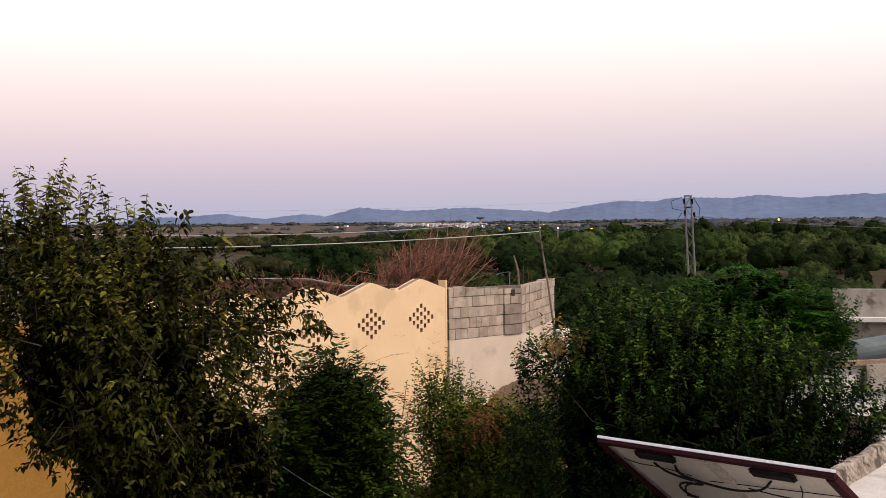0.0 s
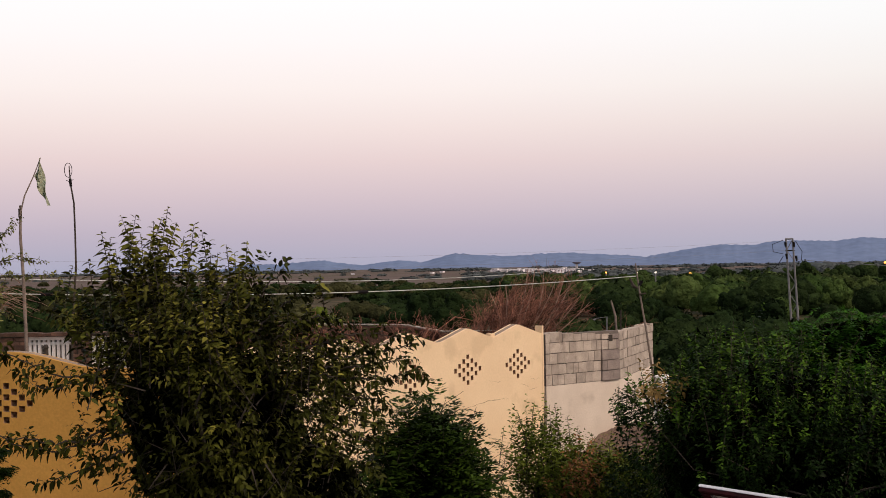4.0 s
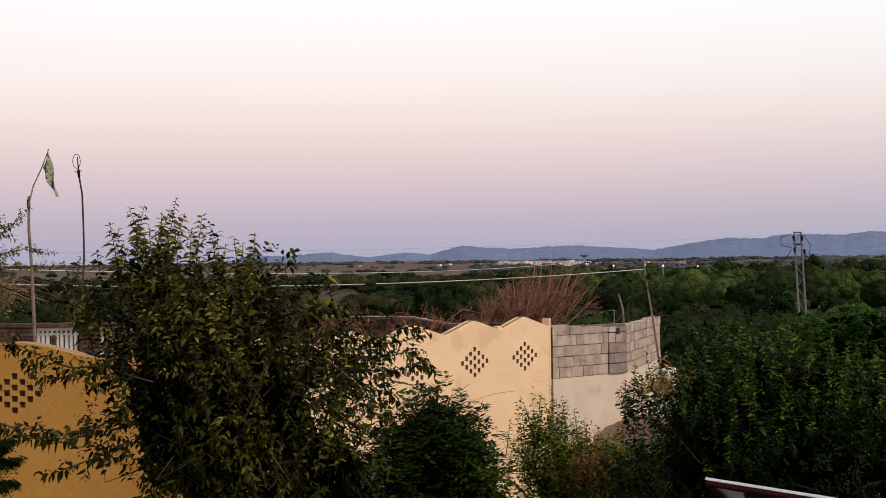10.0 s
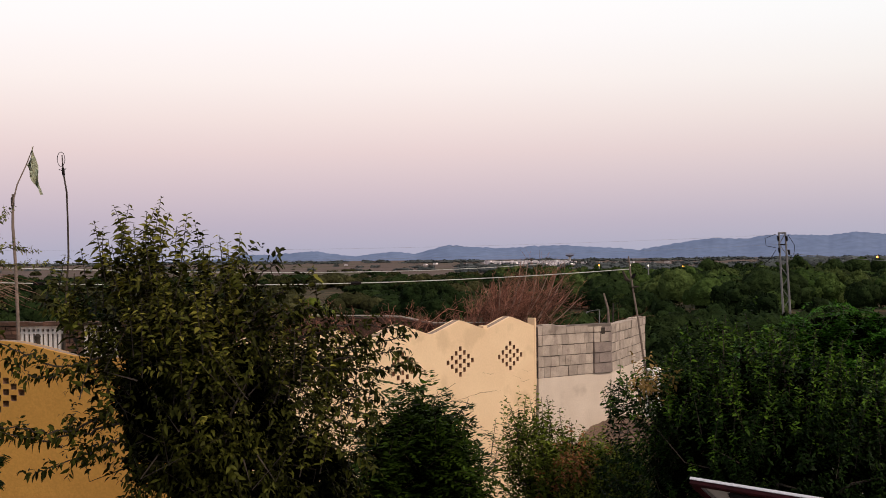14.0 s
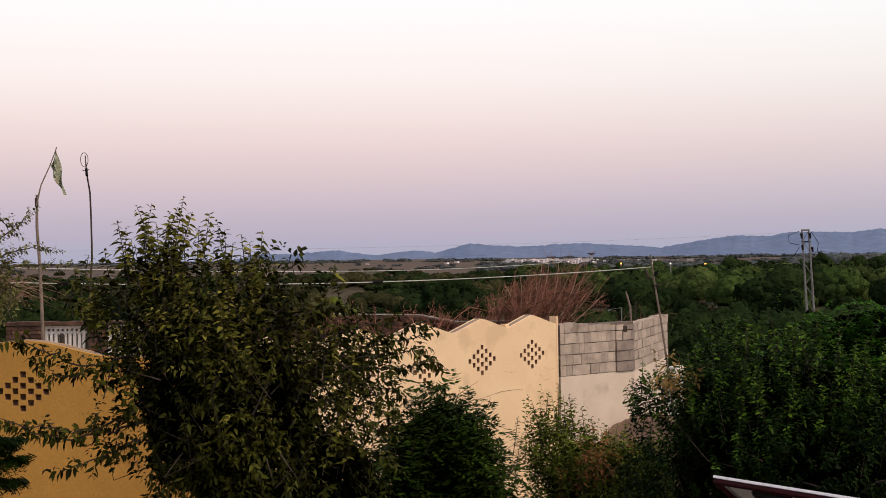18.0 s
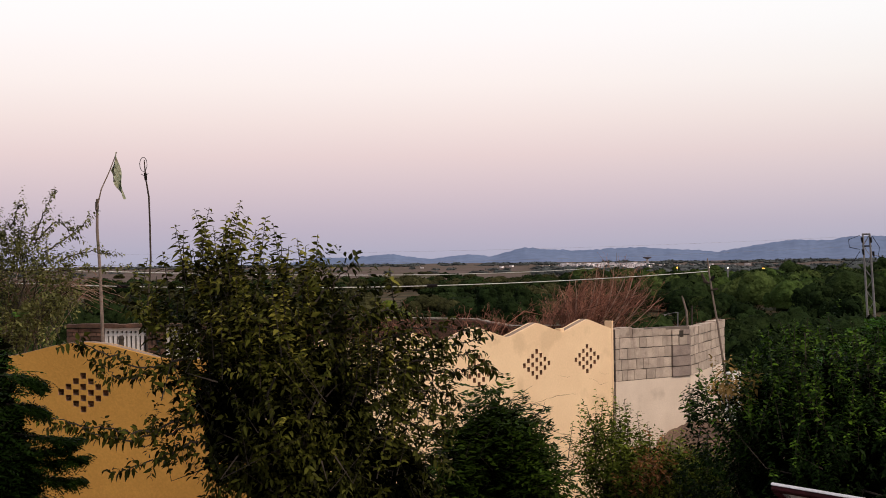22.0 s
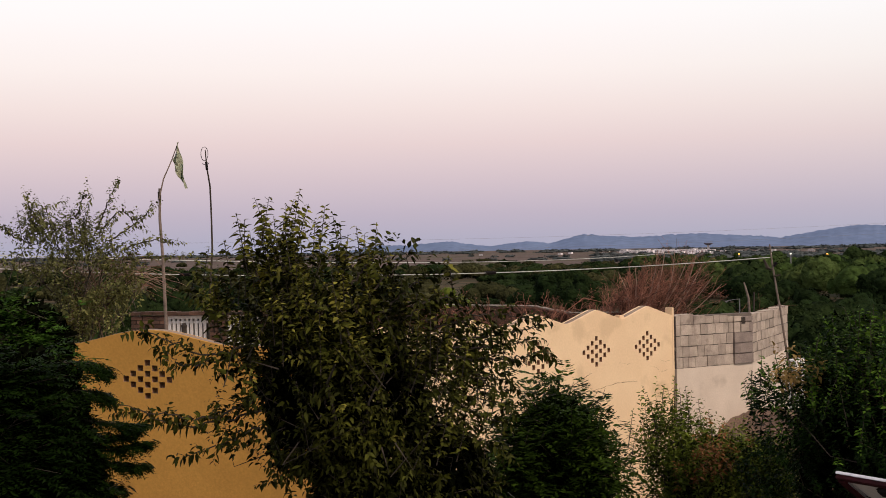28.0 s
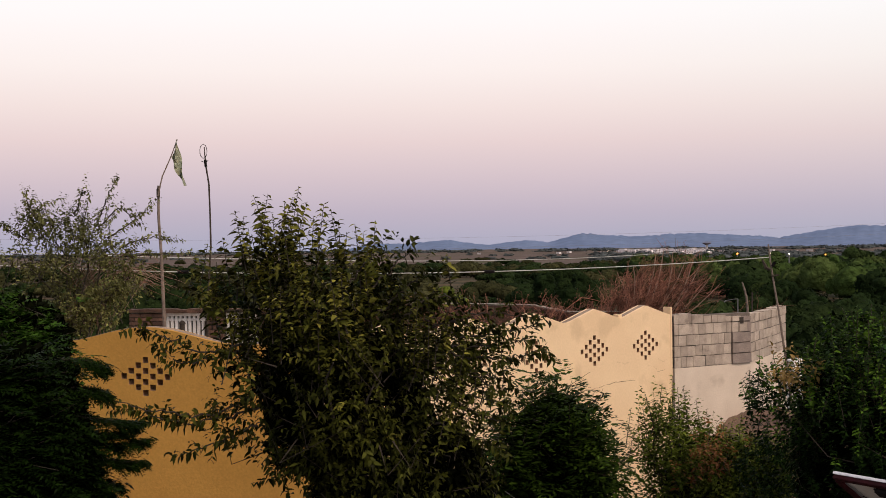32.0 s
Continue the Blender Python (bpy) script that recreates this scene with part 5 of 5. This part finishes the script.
def hull_limbs(rng, t, trunk, d, heart, tips, radius, n_limbs, n_twigs):
    x, y = bearing(trunk[0], d)
    base, fork = Vector((x, y, 0)), Vector((x, y, trunk[1]))
    mids = [base.lerp(fork, k / 4) + Vector((rng.normal() * 0.04, rng.normal() * 0.04, 0)) * (0 < k < 4) for k in range(5)]
    part("trunk", tube(mids, [radius * (1.25 - 0.45 * k / 4) for k in range(5)], 10), "bark", t)
    start, tip = tips
    pick = rng.choice(len(start), n_limbs, replace=False)
    ends = []
    for k in pick:
        e = Vector(start[k])
        q = e - fork
        pts = [fork + q * a + Vector(rng.normal(size=3)) * 0.045 * q.length * (0 < a < 1) + Vector((0, 0, 0.16 * q.length * math.sin(math.pi * a))) for a in (0, 0.25, 0.5, 0.75, 1.0)]
        part("limb", tube(pts, [radius * 0.45 * (1 - 0.8 * a) for a in (0, 0.25, 0.5, 0.75, 1.0)], 6), "bark", t)
        ends.append(pts[3])
    cs = np.array([tuple(e) for e in ends])
    bm = bmesh.new()
    for s_, e_ in list(zip(start, tip))[:n_twigs]:
        c = cs[np.argmin(((cs - s_) ** 2).sum(1))]
        add_tube(bm, [s_ * 0.6 + c * 0.4, s_, e_], [0.008, 0.005, 0.002], 3)
    part("fine_branching", bm, "bark", t)["kind"] = "stuff"


def leafy_tree(name, seed, d, hull, core, heart, count, mat, label, trunk, thick=0.9, edge=0.7, leaf=(0.08, 0.115), aspect=0.46, length=(0.35, 0.7), per=13, droop=0.5, lift=0.6,
               clump=7, tight=0.13, cores=9000, radius=0.07, young="leaf_toplit", category="tree", spires=(), boughs=(), extra=(), n_limbs=16, n_twigs=420, toplit_from=0.45, spire_leaf=1.0, crests=(), tuft=0.0, crest_droop=0.1):
    """A tree or bush of leafy shoots that fill an outline, over a dark inside."""
    rng = np.random.default_rng(seed)
    t = thing(name, 0, 0, 0, 0, label, category)
    tip = gathered(rng, hull, count, d, thick, edge, clump, tight)
    h = np.array(sight(*heart, d))
    way = unit(unit(tip - h) * 0.75 + np.array([0, 0, lift]) + 0.45 * rng.normal(size=(count, 3)))
    size = rng.uniform(*length, count)
    start = tip - way * size[:, None]
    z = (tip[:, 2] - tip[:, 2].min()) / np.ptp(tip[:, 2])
    body_sets, tip_sets = [], []
    o_, y_ = sprigs(rng, start, way, size, per, leaf, aspect, droop, 0.55, rng.random(count) < np.clip((z - toplit_from) * 1.7, 0.04, 0.85), tuft)
    body_sets.append(o_)
    tip_sets.append(y_)
    for crest, crest_count, crest_length, crest_leaf, pale_share in crests:
        tips = gathered(rng, crest, crest_count, d, thick * 0.7, 0.5, 2, 0.08)
        sway = unit(0.22 * rng.normal(size=(crest_count, 3)) + np.array([0, 0, 1.0]) + 0.35 * unit(tips - h))
        far_ = rng.uniform(*crest_length, crest_count)
        o_, y_ = sprigs(rng, tips - sway * far_[:, None], sway, far_, 26, (leaf[0] * crest_leaf, leaf[1] * crest_leaf), aspect, crest_droop, 0.35, rng.random(crest_count) < pale_share)
        body_sets.append(o_)
        tip_sets.append(y_)
        bm = bmesh.new()
        for a_, b_ in zip(tips - sway * far_[:, None], tips):
            add_tube(bm, [a_, (a_ + b_) / 2, b_], [0.006, 0.004, 0.002], 4)
        part("shoot_growth", bm, "bark", t)["kind"] = "stuff"
    for path_ in boughs:
        (o_, y_), path = bough(rng, [sight(b0, e0, d - 0.25) for b0, e0 in path_], leaf, aspect, 0.055)
        body_sets += [o_, y_]
        part("bough", tube(path, [0.012 - 0.009 * k / len(path) for k in range(len(path))], 5), "bark", t)
    for b0, e0, ln in spires:
        (o_, y_), (st, en) = spire(rng, sight(b0, e0, d + rng.normal() * 0.1), ln, (leaf[0] * spire_leaf, leaf[1] * spire_leaf), per=int(ln * 56), aspect=aspect)
        body_sets.append(o_)
        tip_sets.append(y_)
        part("shoot", tube([st, st.lerp(en, 0.5), en], [0.006, 0.004, 0.002], 5), "bark", t)
    part("crown", soup("crown", *joined(body_sets)), mat, t)
    part("young_foliage", soup("young_foliage", *joined(tip_sets)), young, t, "leaves at the tips, paler where top light is put in their colour")
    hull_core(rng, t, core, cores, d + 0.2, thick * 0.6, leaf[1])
    for rows2, n2, mat2, note in extra:
        o_, y_, _ = shoots(rng, lobes_at(d, *rows2), n2, (0.1, 0.22), 7, leaf, aspect, lift, shell=0.3)
        part("spray", soup("spray", *joined([o_, y_])), mat2, t, note)["kind"] = "stuff"
    hull_limbs(rng, t, trunk, d, heart, (start, tip), radius, n_limbs, n_twigs)
    return t


def feather_tree(name, seed, d, hull, heart, count, mat, label, trunk, thick=0.8, edge=0.7, length=(0.3, 0.5), pairs=10, leaflet=0.09, radius=0.08, flat=0.55, cores=9000, clump=9, tight=0.12, bend=0.35, arms=(), in_by=0.86, jitter=0.5):
    """A tree of feathery leaves that run outward all over an outline, over a dark inside."""
    rng = np.random.default_rng(seed)
    t = thing(name, 0, 0, 0, 0, label, "tree")
    tip = gathered(rng, hull, count, d, thick, edge, clump, tight)
    h = np.array(sight(*heart, d))
    way = unit(unit(tip - h) * np.array([1, 1, flat]) + jitter * rng.normal(size=(count, 3)) * np.array([1, 1, 0.6]) + np.array([0, 0, 0.12]))
    size = rng.uniform(*length, count)
    start = tip - way * size[:, None]
    v, f = feathers(rng, start, way, size, pairs, leaflet, bend)
    part("crown", soup("crown", v, f), mat, t)
    for arm in arms:
        path = curve_through([sight(b0, e0, d) for b0, e0 in arm], 9)
        P = np.array([tuple(p) for p in path])
        m = len(P) * 6
        at_ = np.sort(rng.uniform(0.0, 1, m)) * (len(P) - 1)
        B = np.stack([np.interp(at_, np.arange(len(P)), P[:, c]) for c in range(3)], 1) + rng.normal(size=(m, 3)) * np.array([0.02, 0.05, 0.012])
        away = unit(unit(P[-1:] - P[:1]) + np.where(np.arange(m) % 2, 1, -1)[:, None] * np.array([0.1, 0.7, 0]) + 0.15 * rng.normal(size=(m, 3)))
        v, f = feathers(rng, B, away, (0.25 - 0.19 * at_ / len(P)) * rng.uniform(0.7, 1.2, m), 8, leaflet * 0.6, 0.4)
        part("spray", soup("spray", v, f), mat, t)
        part("bough", tube(path, [0.012 - 0.009 * k / len(path) for k in range(len(path))], 5), "bark", t)
    hc = np.array(hull)
    mid = hc.mean(0)
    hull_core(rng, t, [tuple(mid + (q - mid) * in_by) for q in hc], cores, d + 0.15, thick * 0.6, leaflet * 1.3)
    hull_limbs(rng, t, trunk, d, heart, (start, tip), radius, 14, 220)
    return t


leafy_tree("mulberry_tree", 21, 10.8,
           [(-12.6, -13.5), (-12.9, -11.2), (-14.8, -10.8), (-16.0, -9.6), (-17.0, -7.7), (-17.1, -5.3), (-16.8, -3.1), (-17.5, -1.6), (-17.2, -0.8), (-16.1, -0.1), (-15.0, 0.5), (-13.6, 0.9), (-12.1, 0.6), (-10.5, -0.2), (-9.2, -0.4), (-8.2, -1.2), (-6.4, -2.7), (-5.2, -4.0),
            (-4.4, -5.2), (-4.6, -7.2), (-4.0, -9.4), (-3.7, -13.5)],
           [(-12.2, -13.5), (-12.4, -10.8), (-14.4, -10.2), (-14.6, -8.0), (-15.3, -6.5), (-14.2, -4.6), (-14.4, -3.2), (-12.9, -2.6), (-12.0, -3.4), (-10.6, -2.9), (-9.4, -4.4), (-8.4, -4.2), (-7.6, -6.0), (-7.0, -6.6), (-6.6, -8.2), (-5.0, -9.2), (-3.9, -10.6), (-3.5, -13.5)],
           (-10.2, -8.5), 780, "leaf", "leafy mulberry tree with drooping pointed leaves before the house", (-10.6, 2.3), thick=1.0, edge=0.9, leaf=(0.056, 0.086), aspect=0.48, length=(0.4, 0.85), per=18, lift=0.4, cores=14000, droop=0.4, crest_droop=0.3, tuft=0.15, clump=3, tight=0.12, spire_leaf=1.3, n_twigs=160,
           crests=[([(-17.0, -3.6), (-16.9, -1.0), (-15.6, 0.6), (-14.0, 1.6), (-12.0, 1.3), (-9.4, 0.3), (-8.0, -1.4), (-6.0, -2.6), (-7.0, -4.0), (-11.0, -4.6)], 190, (0.4, 0.75), 1.2, 0.6),
                   ([(-9.0, -4.0), (-5.0, -3.2), (-2.6, -4.2), (-3.0, -7.0), (-4.5, -9.5), (-8.0, -9.0)], 34, (0.35, 0.6), 1.0, 0.4),
                   ([(-9.0, -1.0), (-6.6, -1.4), (-5.0, -2.1), (-3.4, -3.1), (-2.4, -4.2), (-4.0, -5.5), (-8.0, -4.8)], 48, (0.35, 0.6), 1.0, 0.35)],
           spires=[(-16.0, 1.9, 0.55), (-15.1, 2.6, 0.75), (-14.4, 2.7, 0.75), (-12.9, 3.05, 0.85), (-13.6, 2.3, 0.6), (-11.7, 2.2, 0.7), (-11.0, 1.4, 0.55), (-10.2, 1.2, 0.55), (-9.2, 1.35, 0.6), (-9.8, 0.8, 0.5), (-17.3, 0.3, 0.4), (-17.8, -0.2, 0.4), (-5.7, -0.3, 0.35),
                   (-8.6, -0.2, 0.45), (-12.5, 2.3, 0.6), (-14.8, 2.0, 0.6), (-13.2, 2.5, 0.6), (-15.6, 1.6, 0.5), (-12.2, 1.6, 0.5), (-10.6, 0.8, 0.5), (-13.0, 1.9, 0.6), (-14.2, 1.7, 0.5), (-9.5, 0.3, 0.5), (-16.6, 0.6, 0.45), (-7.4, -1.2, 0.4), (-6.4, -1.6, 0.35), (-16.9, -0.6, 0.4)],
           boughs=[[(-15.6, -4.6), (-17.5, -4.9), (-19.5, -4.1), (-20.8, -3.5)], [(-15.6, -4.9), (-17.4, -5.2), (-18.6, -5.4), (-19.3, -4.8)], [(-15.4, -7.2), (-17.5, -7.9), (-19.8, -7.6), (-21.7, -7.1)], [(-15.0, -7.6), (-17.0, -8.2), (-19.2, -8.1), (-20.6, -7.5)],
                   [(-15.0, -8.4), (-17.0, -9.3), (-18.6, -9.7)], [(-6.0, -4.3), (-4.2, -4.4), (-2.4, -4.0), (-1.1, -3.9)], [(-6.0, -5.2), (-4.2, -5.4), (-2.6, -5.5), (-0.9, -5.0)],
                   [(-6.4, -6.0), (-4.6, -6.2), (-2.6, -6.5)], [(-6.4, -7.0), (-4.6, -7.3), (-2.9, -7.6)], [(-7.6, -2.8), (-6.0, -2.5), (-4.6, -2.9)], [(-6.4, -8.6), (-4.6, -9.2), (-3.2, -9.8)], [(-6.4, -4.0), (-4.8, -3.4), (-3.2, -3.3), (-2.0, -3.5)],
                   [(-15.6, -3.0), (-17.0, -2.9), (-17.8, -2.2)],
                   [(-5.6, -4.8), (-4.0, -4.9), (-2.8, -4.7), (-1.6, -4.4)], [(-5.4, -5.8), (-4.0, -6.6), (-3.0, -7.0)], [(-5.2, -7.8), (-4.0, -8.2), (-3.2, -8.6)], [(-5.8, -3.4), (-4.6, -3.9), (-3.4, -4.0)],
                   [(-10.0, -2.6), (-8.9, -1.5), (-8.0, -0.6), (-7.5, -0.1)], [(-9.4, -3.4), (-8.2, -2.4), (-7.2, -1.6), (-6.6, -1.3)], [(-9.0, -4.0), (-7.6, -3.2), (-6.4, -2.7), (-5.6, -2.6)], [(-10.4, -1.6), (-9.6, -0.6), (-9.0, 0.2)]])
feather_tree("neem_sapling", 22, 13.0, [(-4.9, -15.5), (-4.6, -11.0), (-3.9, -8.6), (-2.9, -7.2), (-1.9, -6.5), (-0.6, -6.0), (0.4, -6.4), (1.3, -6.9), (1.9, -7.6), (2.3, -8.6), (2.8, -9.4), (3.1, -10.4), (3.4, -11.6), (3.6, -15.5)],
             (-1.0, -12.0), 2900, "frond", "dark feathery-leaved young tree by the cream wall", (-1.2, 1.2), thick=0.9, edge=0.4, length=(0.28, 0.46), pairs=7, leaflet=0.11, cores=3000, in_by=0.55, clump=4, tight=0.12, bend=0.45)
feather_tree("dark_feathery_tree", 23, 10.0, [(-33.0, -14), (-33.0, -4.4), (-28.5, -4.3), (-26.5, -4.2), (-24.9, -4.4), (-24.2, -4.8), (-23.5, -5.4), (-23.2, -6.6), (-22.9, -8.0), (-22.4, -9.2), (-22.2, -10.6), (-22.6, -14)],
             (-28.0, -9.0), 3400, "frond_dark", "dark tree with flat tiers of feathery leaves", (-28.0, 1.8), thick=0.9, length=(0.3, 0.5), cores=24000, in_by=0.9, jitter=0.25, flat=0.3, bend=0.3, leaflet=0.075, pairs=12,
             arms=[[(-24.11, -7.51), (-22.59, -7.86), (-21.44, -7.99), (-20.74, -8.16)], [(-24.12, -8.16), (-22.35, -9.04), (-21.20, -9.00), (-20.28, -8.92)], [(-24.13, -9.06), (-22.62, -9.60), (-21.47, -9.88), (-20.56, -9.98)], [(-24.64, -9.67), (-23.14, -10.29), (-22.25, -10.76), (-21.69, -10.95)], [(-24.09, -6.34), (-23.09, -6.39), (-22.58, -6.54), (-22.22, -6.80)], [(-24.65, -10.18), (-23.65, -10.76), (-22.64, -11.14), (-22.13, -11.38)], [(-24.08, -5.03), (-23.19, -5.07), (-22.61, -5.30), (-22.31, -5.63)], [(-24.12, -8.55), (-22.73, -8.55), (-21.71, -8.56), (-21.11, -8.54)]])
leafy_tree("small_leaved_bush", 24, 13.5, [(3.7, -15.5), (3.7, -10.0), (3.6, -8.2), (4.0, -7.7), (4.4, -7.3), (5.1, -7.0), (5.9, -7.6), (6.6, -8.2), (7.7, -8.5), (9.5, -8.8), (11.0, -9.8), (11.0, -15.5)],
           [(4.6, -15.5), (4.8, -11.0), (5.5, -9.4), (7.0, -9.2), (9.0, -9.4), (10.4, -10.2), (10.4, -15.5)],
           (6.0, -13.0), 2300, "leaf_small", "upright bush of small olive leaves", (5.6, 0.8), thick=0.6, leaf=(0.045, 0.075), aspect=0.42, length=(0.25, 0.5), per=13, lift=1.1, cores=9000, radius=0.02, category="bush", young="leaf_small", clump=4, tight=0.1, droop=0.2,
           crests=[([(6.0, -8.6), (7.0, -8.4), (8.5, -8.5), (10.5, -9.0), (10.8, -11.5), (6.0, -11.5)], 170, (0.3, 0.55), 1.1, 0.5)],
           spires=[(4.7, -6.7, 0.5), (5.2, -6.3, 0.55), (5.7, -6.8, 0.5), (3.9, -7.2, 0.5), (4.3, -7.5, 0.5), (6.3, -7.4, 0.45), (3.2, -7.9, 0.45), (3.3, -9.0, 0.4), (5.1, -7.3, 0.5), (6.9, -8.1, 0.4), (3.2, -10.4, 0.4), (5.9, -7.8, 0.5), (7.6, -8.4, 0.4)],
           extra=[([(6.4, -9.3, -0.7, 0.28, 0.2, 0.12), (7.2, -9.9, -0.7, 0.26, 0.2, 0.16), (5.9, -10.6, -0.7, 0.15, 0.2, 0.1), (7.6, -9.0, -0.7, 0.12, 0.1, 0.08)], 60, "leaf_dry", "dry orange-brown leaves")])
leafy_tree("broad_leaved_tree", 25, 12.0,
           [(8.2, -16), (8.0, -11.0), (8.6, -9.0), (8.7, -6.8), (9.4, -5.8), (10.5, -5.2), (11.3, -5.6), (12.1, -4.3), (13.1, -3.7), (15.1, -3.5), (16.5, -3.8), (18.1, -4.0), (19.9, -4.6), (21.7, -5.1), (22.7, -5.8), (24.0, -7.0), (26.1, -6.8), (27.9, -7.2), (28.3, -9.7), (25.2, -10.6), (24.6, -16)],
           [(11.4, -16), (11.0, -10.8), (10.8, -8.1), (12.0, -6.2), (15.1, -5.2), (18.8, -5.7), (21.5, -7.2), (21.3, -9.0), (23.6, -10.8), (23.9, -16)],
           (16.0, -11.0), 2500, "leaf_bright", "dense broad-leaved green tree beside the roof", (15.0, 1.6), thick=1.2, edge=0.9, leaf=(0.05, 0.077), aspect=0.45, length=(0.32, 0.6), per=17, droop=0.25, tuft=0.35, lift=1.0, cores=34000, radius=0.08, young="leaf_toplit_green", n_twigs=60, clump=5, toplit_from=0.5, crest_droop=0.2,
           crests=[([(9.0, -6.6), (10.5, -5.2), (12.4, -4.2), (13.2, -3.6), (15.2, -3.4), (18.0, -3.9), (21.6, -5.0), (23.0, -6.0), (22.0, -8.0), (15.0, -8.2), (10.5, -9.0)], 330, (0.35, 0.6), 1.1, 0.8),
                   ([(21.5, -7.4), (24.0, -7.0), (27.5, -7.2), (28.2, -9.6), (24.8, -10.8), (21.5, -10.4)], 130, (0.3, 0.55), 1.0, 0.3)],
           spires=[(14.3, -2.85, 0.5), (13.0, -3.0, 0.5), (12.5, -3.4, 0.45), (15.2, -2.8, 0.45), (16.3, -3.1, 0.45), (17.4, -3.3, 0.5), (18.4, -3.5, 0.45), (19.6, -4.0, 0.5), (20.3, -4.2, 0.45), (21.4, -4.6, 0.5), (11.9, -4.2, 0.45), (13.7, -3.2, 0.45), (16.8, -3.6, 0.45), (22.3, -5.4, 0.4), (8.4, -6.5, 0.45), (8.8, -6.0, 0.4), (10.7, -5.2, 0.5), (11.2, -5.3, 0.5), (11.5, -4.8, 0.5), (10.9, -6.0, 0.5), (11.4, -6.2, 0.5), (10.2, -6.2, 0.5), (9.6, -6.6, 0.5),
                   (9.3, -5.3, 0.4), (10.4, -4.8, 0.4), (9.9, -5.2, 0.4), (20.9, -4.9, 0.4), (22.9, -5.9, 0.4)],
           extra=[([(10.4, -5.6, -0.3, 0.13, 0.12, 0.12), (10.9, -6.1, -0.3, 0.12, 0.1, 0.08)], 34, "leaf_yellow", "yellowing leaves")])
feather_tree("bright_feathery_tree", 26, 17.0, [(14.6, -4.9), (15.2, -4.4), (16.5, -3.5), (17.8, -2.8), (18.8, -2.5), (20.2, -2.4), (21.7, -2.6), (23.2, -3.3), (24.0, -3.9), (24.3, -4.8), (24.0, -6.6), (21.7, -7.2), (16, -7.2)],
             (20.0, -6.5), 2300, "frond_bright", "bright green feathery tree behind the broad-leaved one", (20.0, 2.0), thick=1.1, length=(0.3, 0.5), leaflet=0.1, cores=9000, in_by=0.68)
feather_tree("green_feathery_bush", 27, 14.5, [(-33, -6.5), (-33, -2.2), (-29.5, -1.9), (-26.8, -1.8), (-25.0, -2.1), (-23.8, -2.9), (-23.2, -4.0), (-23.4, -6.5)], (-27.0, -5.5),
             1300, "frond_mid", "green feathery bush behind the dark tree", (-26.0, 1.6), thick=0.9, length=(0.25, 0.45), cores=9000)
broad_tree("sparse_tree", 28, 19.0, [(-24.4, 1.5, 0, 0.7, 0.6, 0.3), (-23.0, 0.9, 0, 0.65, 0.6, 0.4), (-21.9, 0.2, 0, 0.6, 0.6, 0.25), (-25.9, 0.4, 0, 0.35, 0.4, 0.12), (-24.5, -0.3, 0, 0.7, 0.6, 0.25), (-24.8, 2.3, 0, 0.5, 0.4, 0.2), (-22.9, 2.0, 0, 0.3, 0.3, 0.2), (-23.5, -1.6, 0, 0.5, 0.5, 0.2), (-22.2, -1.6, 0, 0.6, 0.5, 0.3), (-21.2, -1.3, 0, 0.5, 0.5, 0.22), (-23.3, -2.8, 0, 0.8, 0.5, 0.35)],
           620, "leaf_pale", "thin tree with small sparse leaves and bare lower twigs", (-23.6, 2.9), leaf=(0.042, 0.068), length=(0.3, 0.65), per=15, radius=0.03, up=0.7, twigs=110, shell=0.2, aspect=0.6, core=0, clump=4, young="leaf_pale",
           boughs=[[(-22.4, 1.4), (-22.0, 2.4), (-21.5, 3.4)], [(-22.0, 0.6), (-20.8, 1.4), (-19.9, 2.2)], [(-21.4, 0.2), (-20.0, 0.6), (-18.9, 0.5)], [(-21.4, -0.3), (-19.9, -0.2), (-18.4, -0.1)], [(-25.4, 0.6), (-26.2, 0.9), (-26.9, 1.5)], [(-22.3, 1.2), (-21.3, 2.0), (-20.6, 1.2)], [(-25.2, 1.6), (-25.5, 2.2), (-25.6, 2.8)], [(-23.4, 1.8), (-23.2, 2.4), (-23.0, 3.0)]])
tangle = thing("bare_shrub", 0, 0, 0, 0, "leafless shrub of pale arching twigs beside the thin tree", "shrub")
rng = np.random.default_rng(91)
for k in range(64):
    b0, b1 = rng.uniform(-24.6, -21.6), rng.uniform(-24.4, -18.6)
    e1 = -0.75 - 0.22 * max(0, b1 + 21.5) + rng.normal() * 0.6
    p, q = sight(b0, rng.uniform(-4.2, -2.8), 19.4), sight(b1, min(e1, 0.1), 19.4 + rng.normal() * 0.4)
    m_ = p.lerp(q, 0.55) + Vector((0, 0, 0.28 * (q - p).length))
    path = curve_through([p, m_, q, q + Vector((0.12 + 0.1 * rng.random(), 0, -0.08))], 5)
    part("twig", tube(path, [0.006 - 0.004 * i / len(path) for i in range(len(path))], 4), "branch" if k % 5 else "twig", tangle)
white_wall = thing("whitewashed_wall", 0, 0, 0, 0, "low whitewashed yard wall behind the leaves", "wall")
p, q = sight(10.8, -5.5, 27.5), sight(11.25, -5.52, 28.0)
part("plaster_coat", box(0, math.dist(p.xy, q.xy), 0, 0.2, 0, p.z, 0.02), "white", white_wall).matrix_basis = pose(p.x, p.y, 0, 0, 0, math.degrees(math.atan2(q.y - p.y, q.x - p.x)))
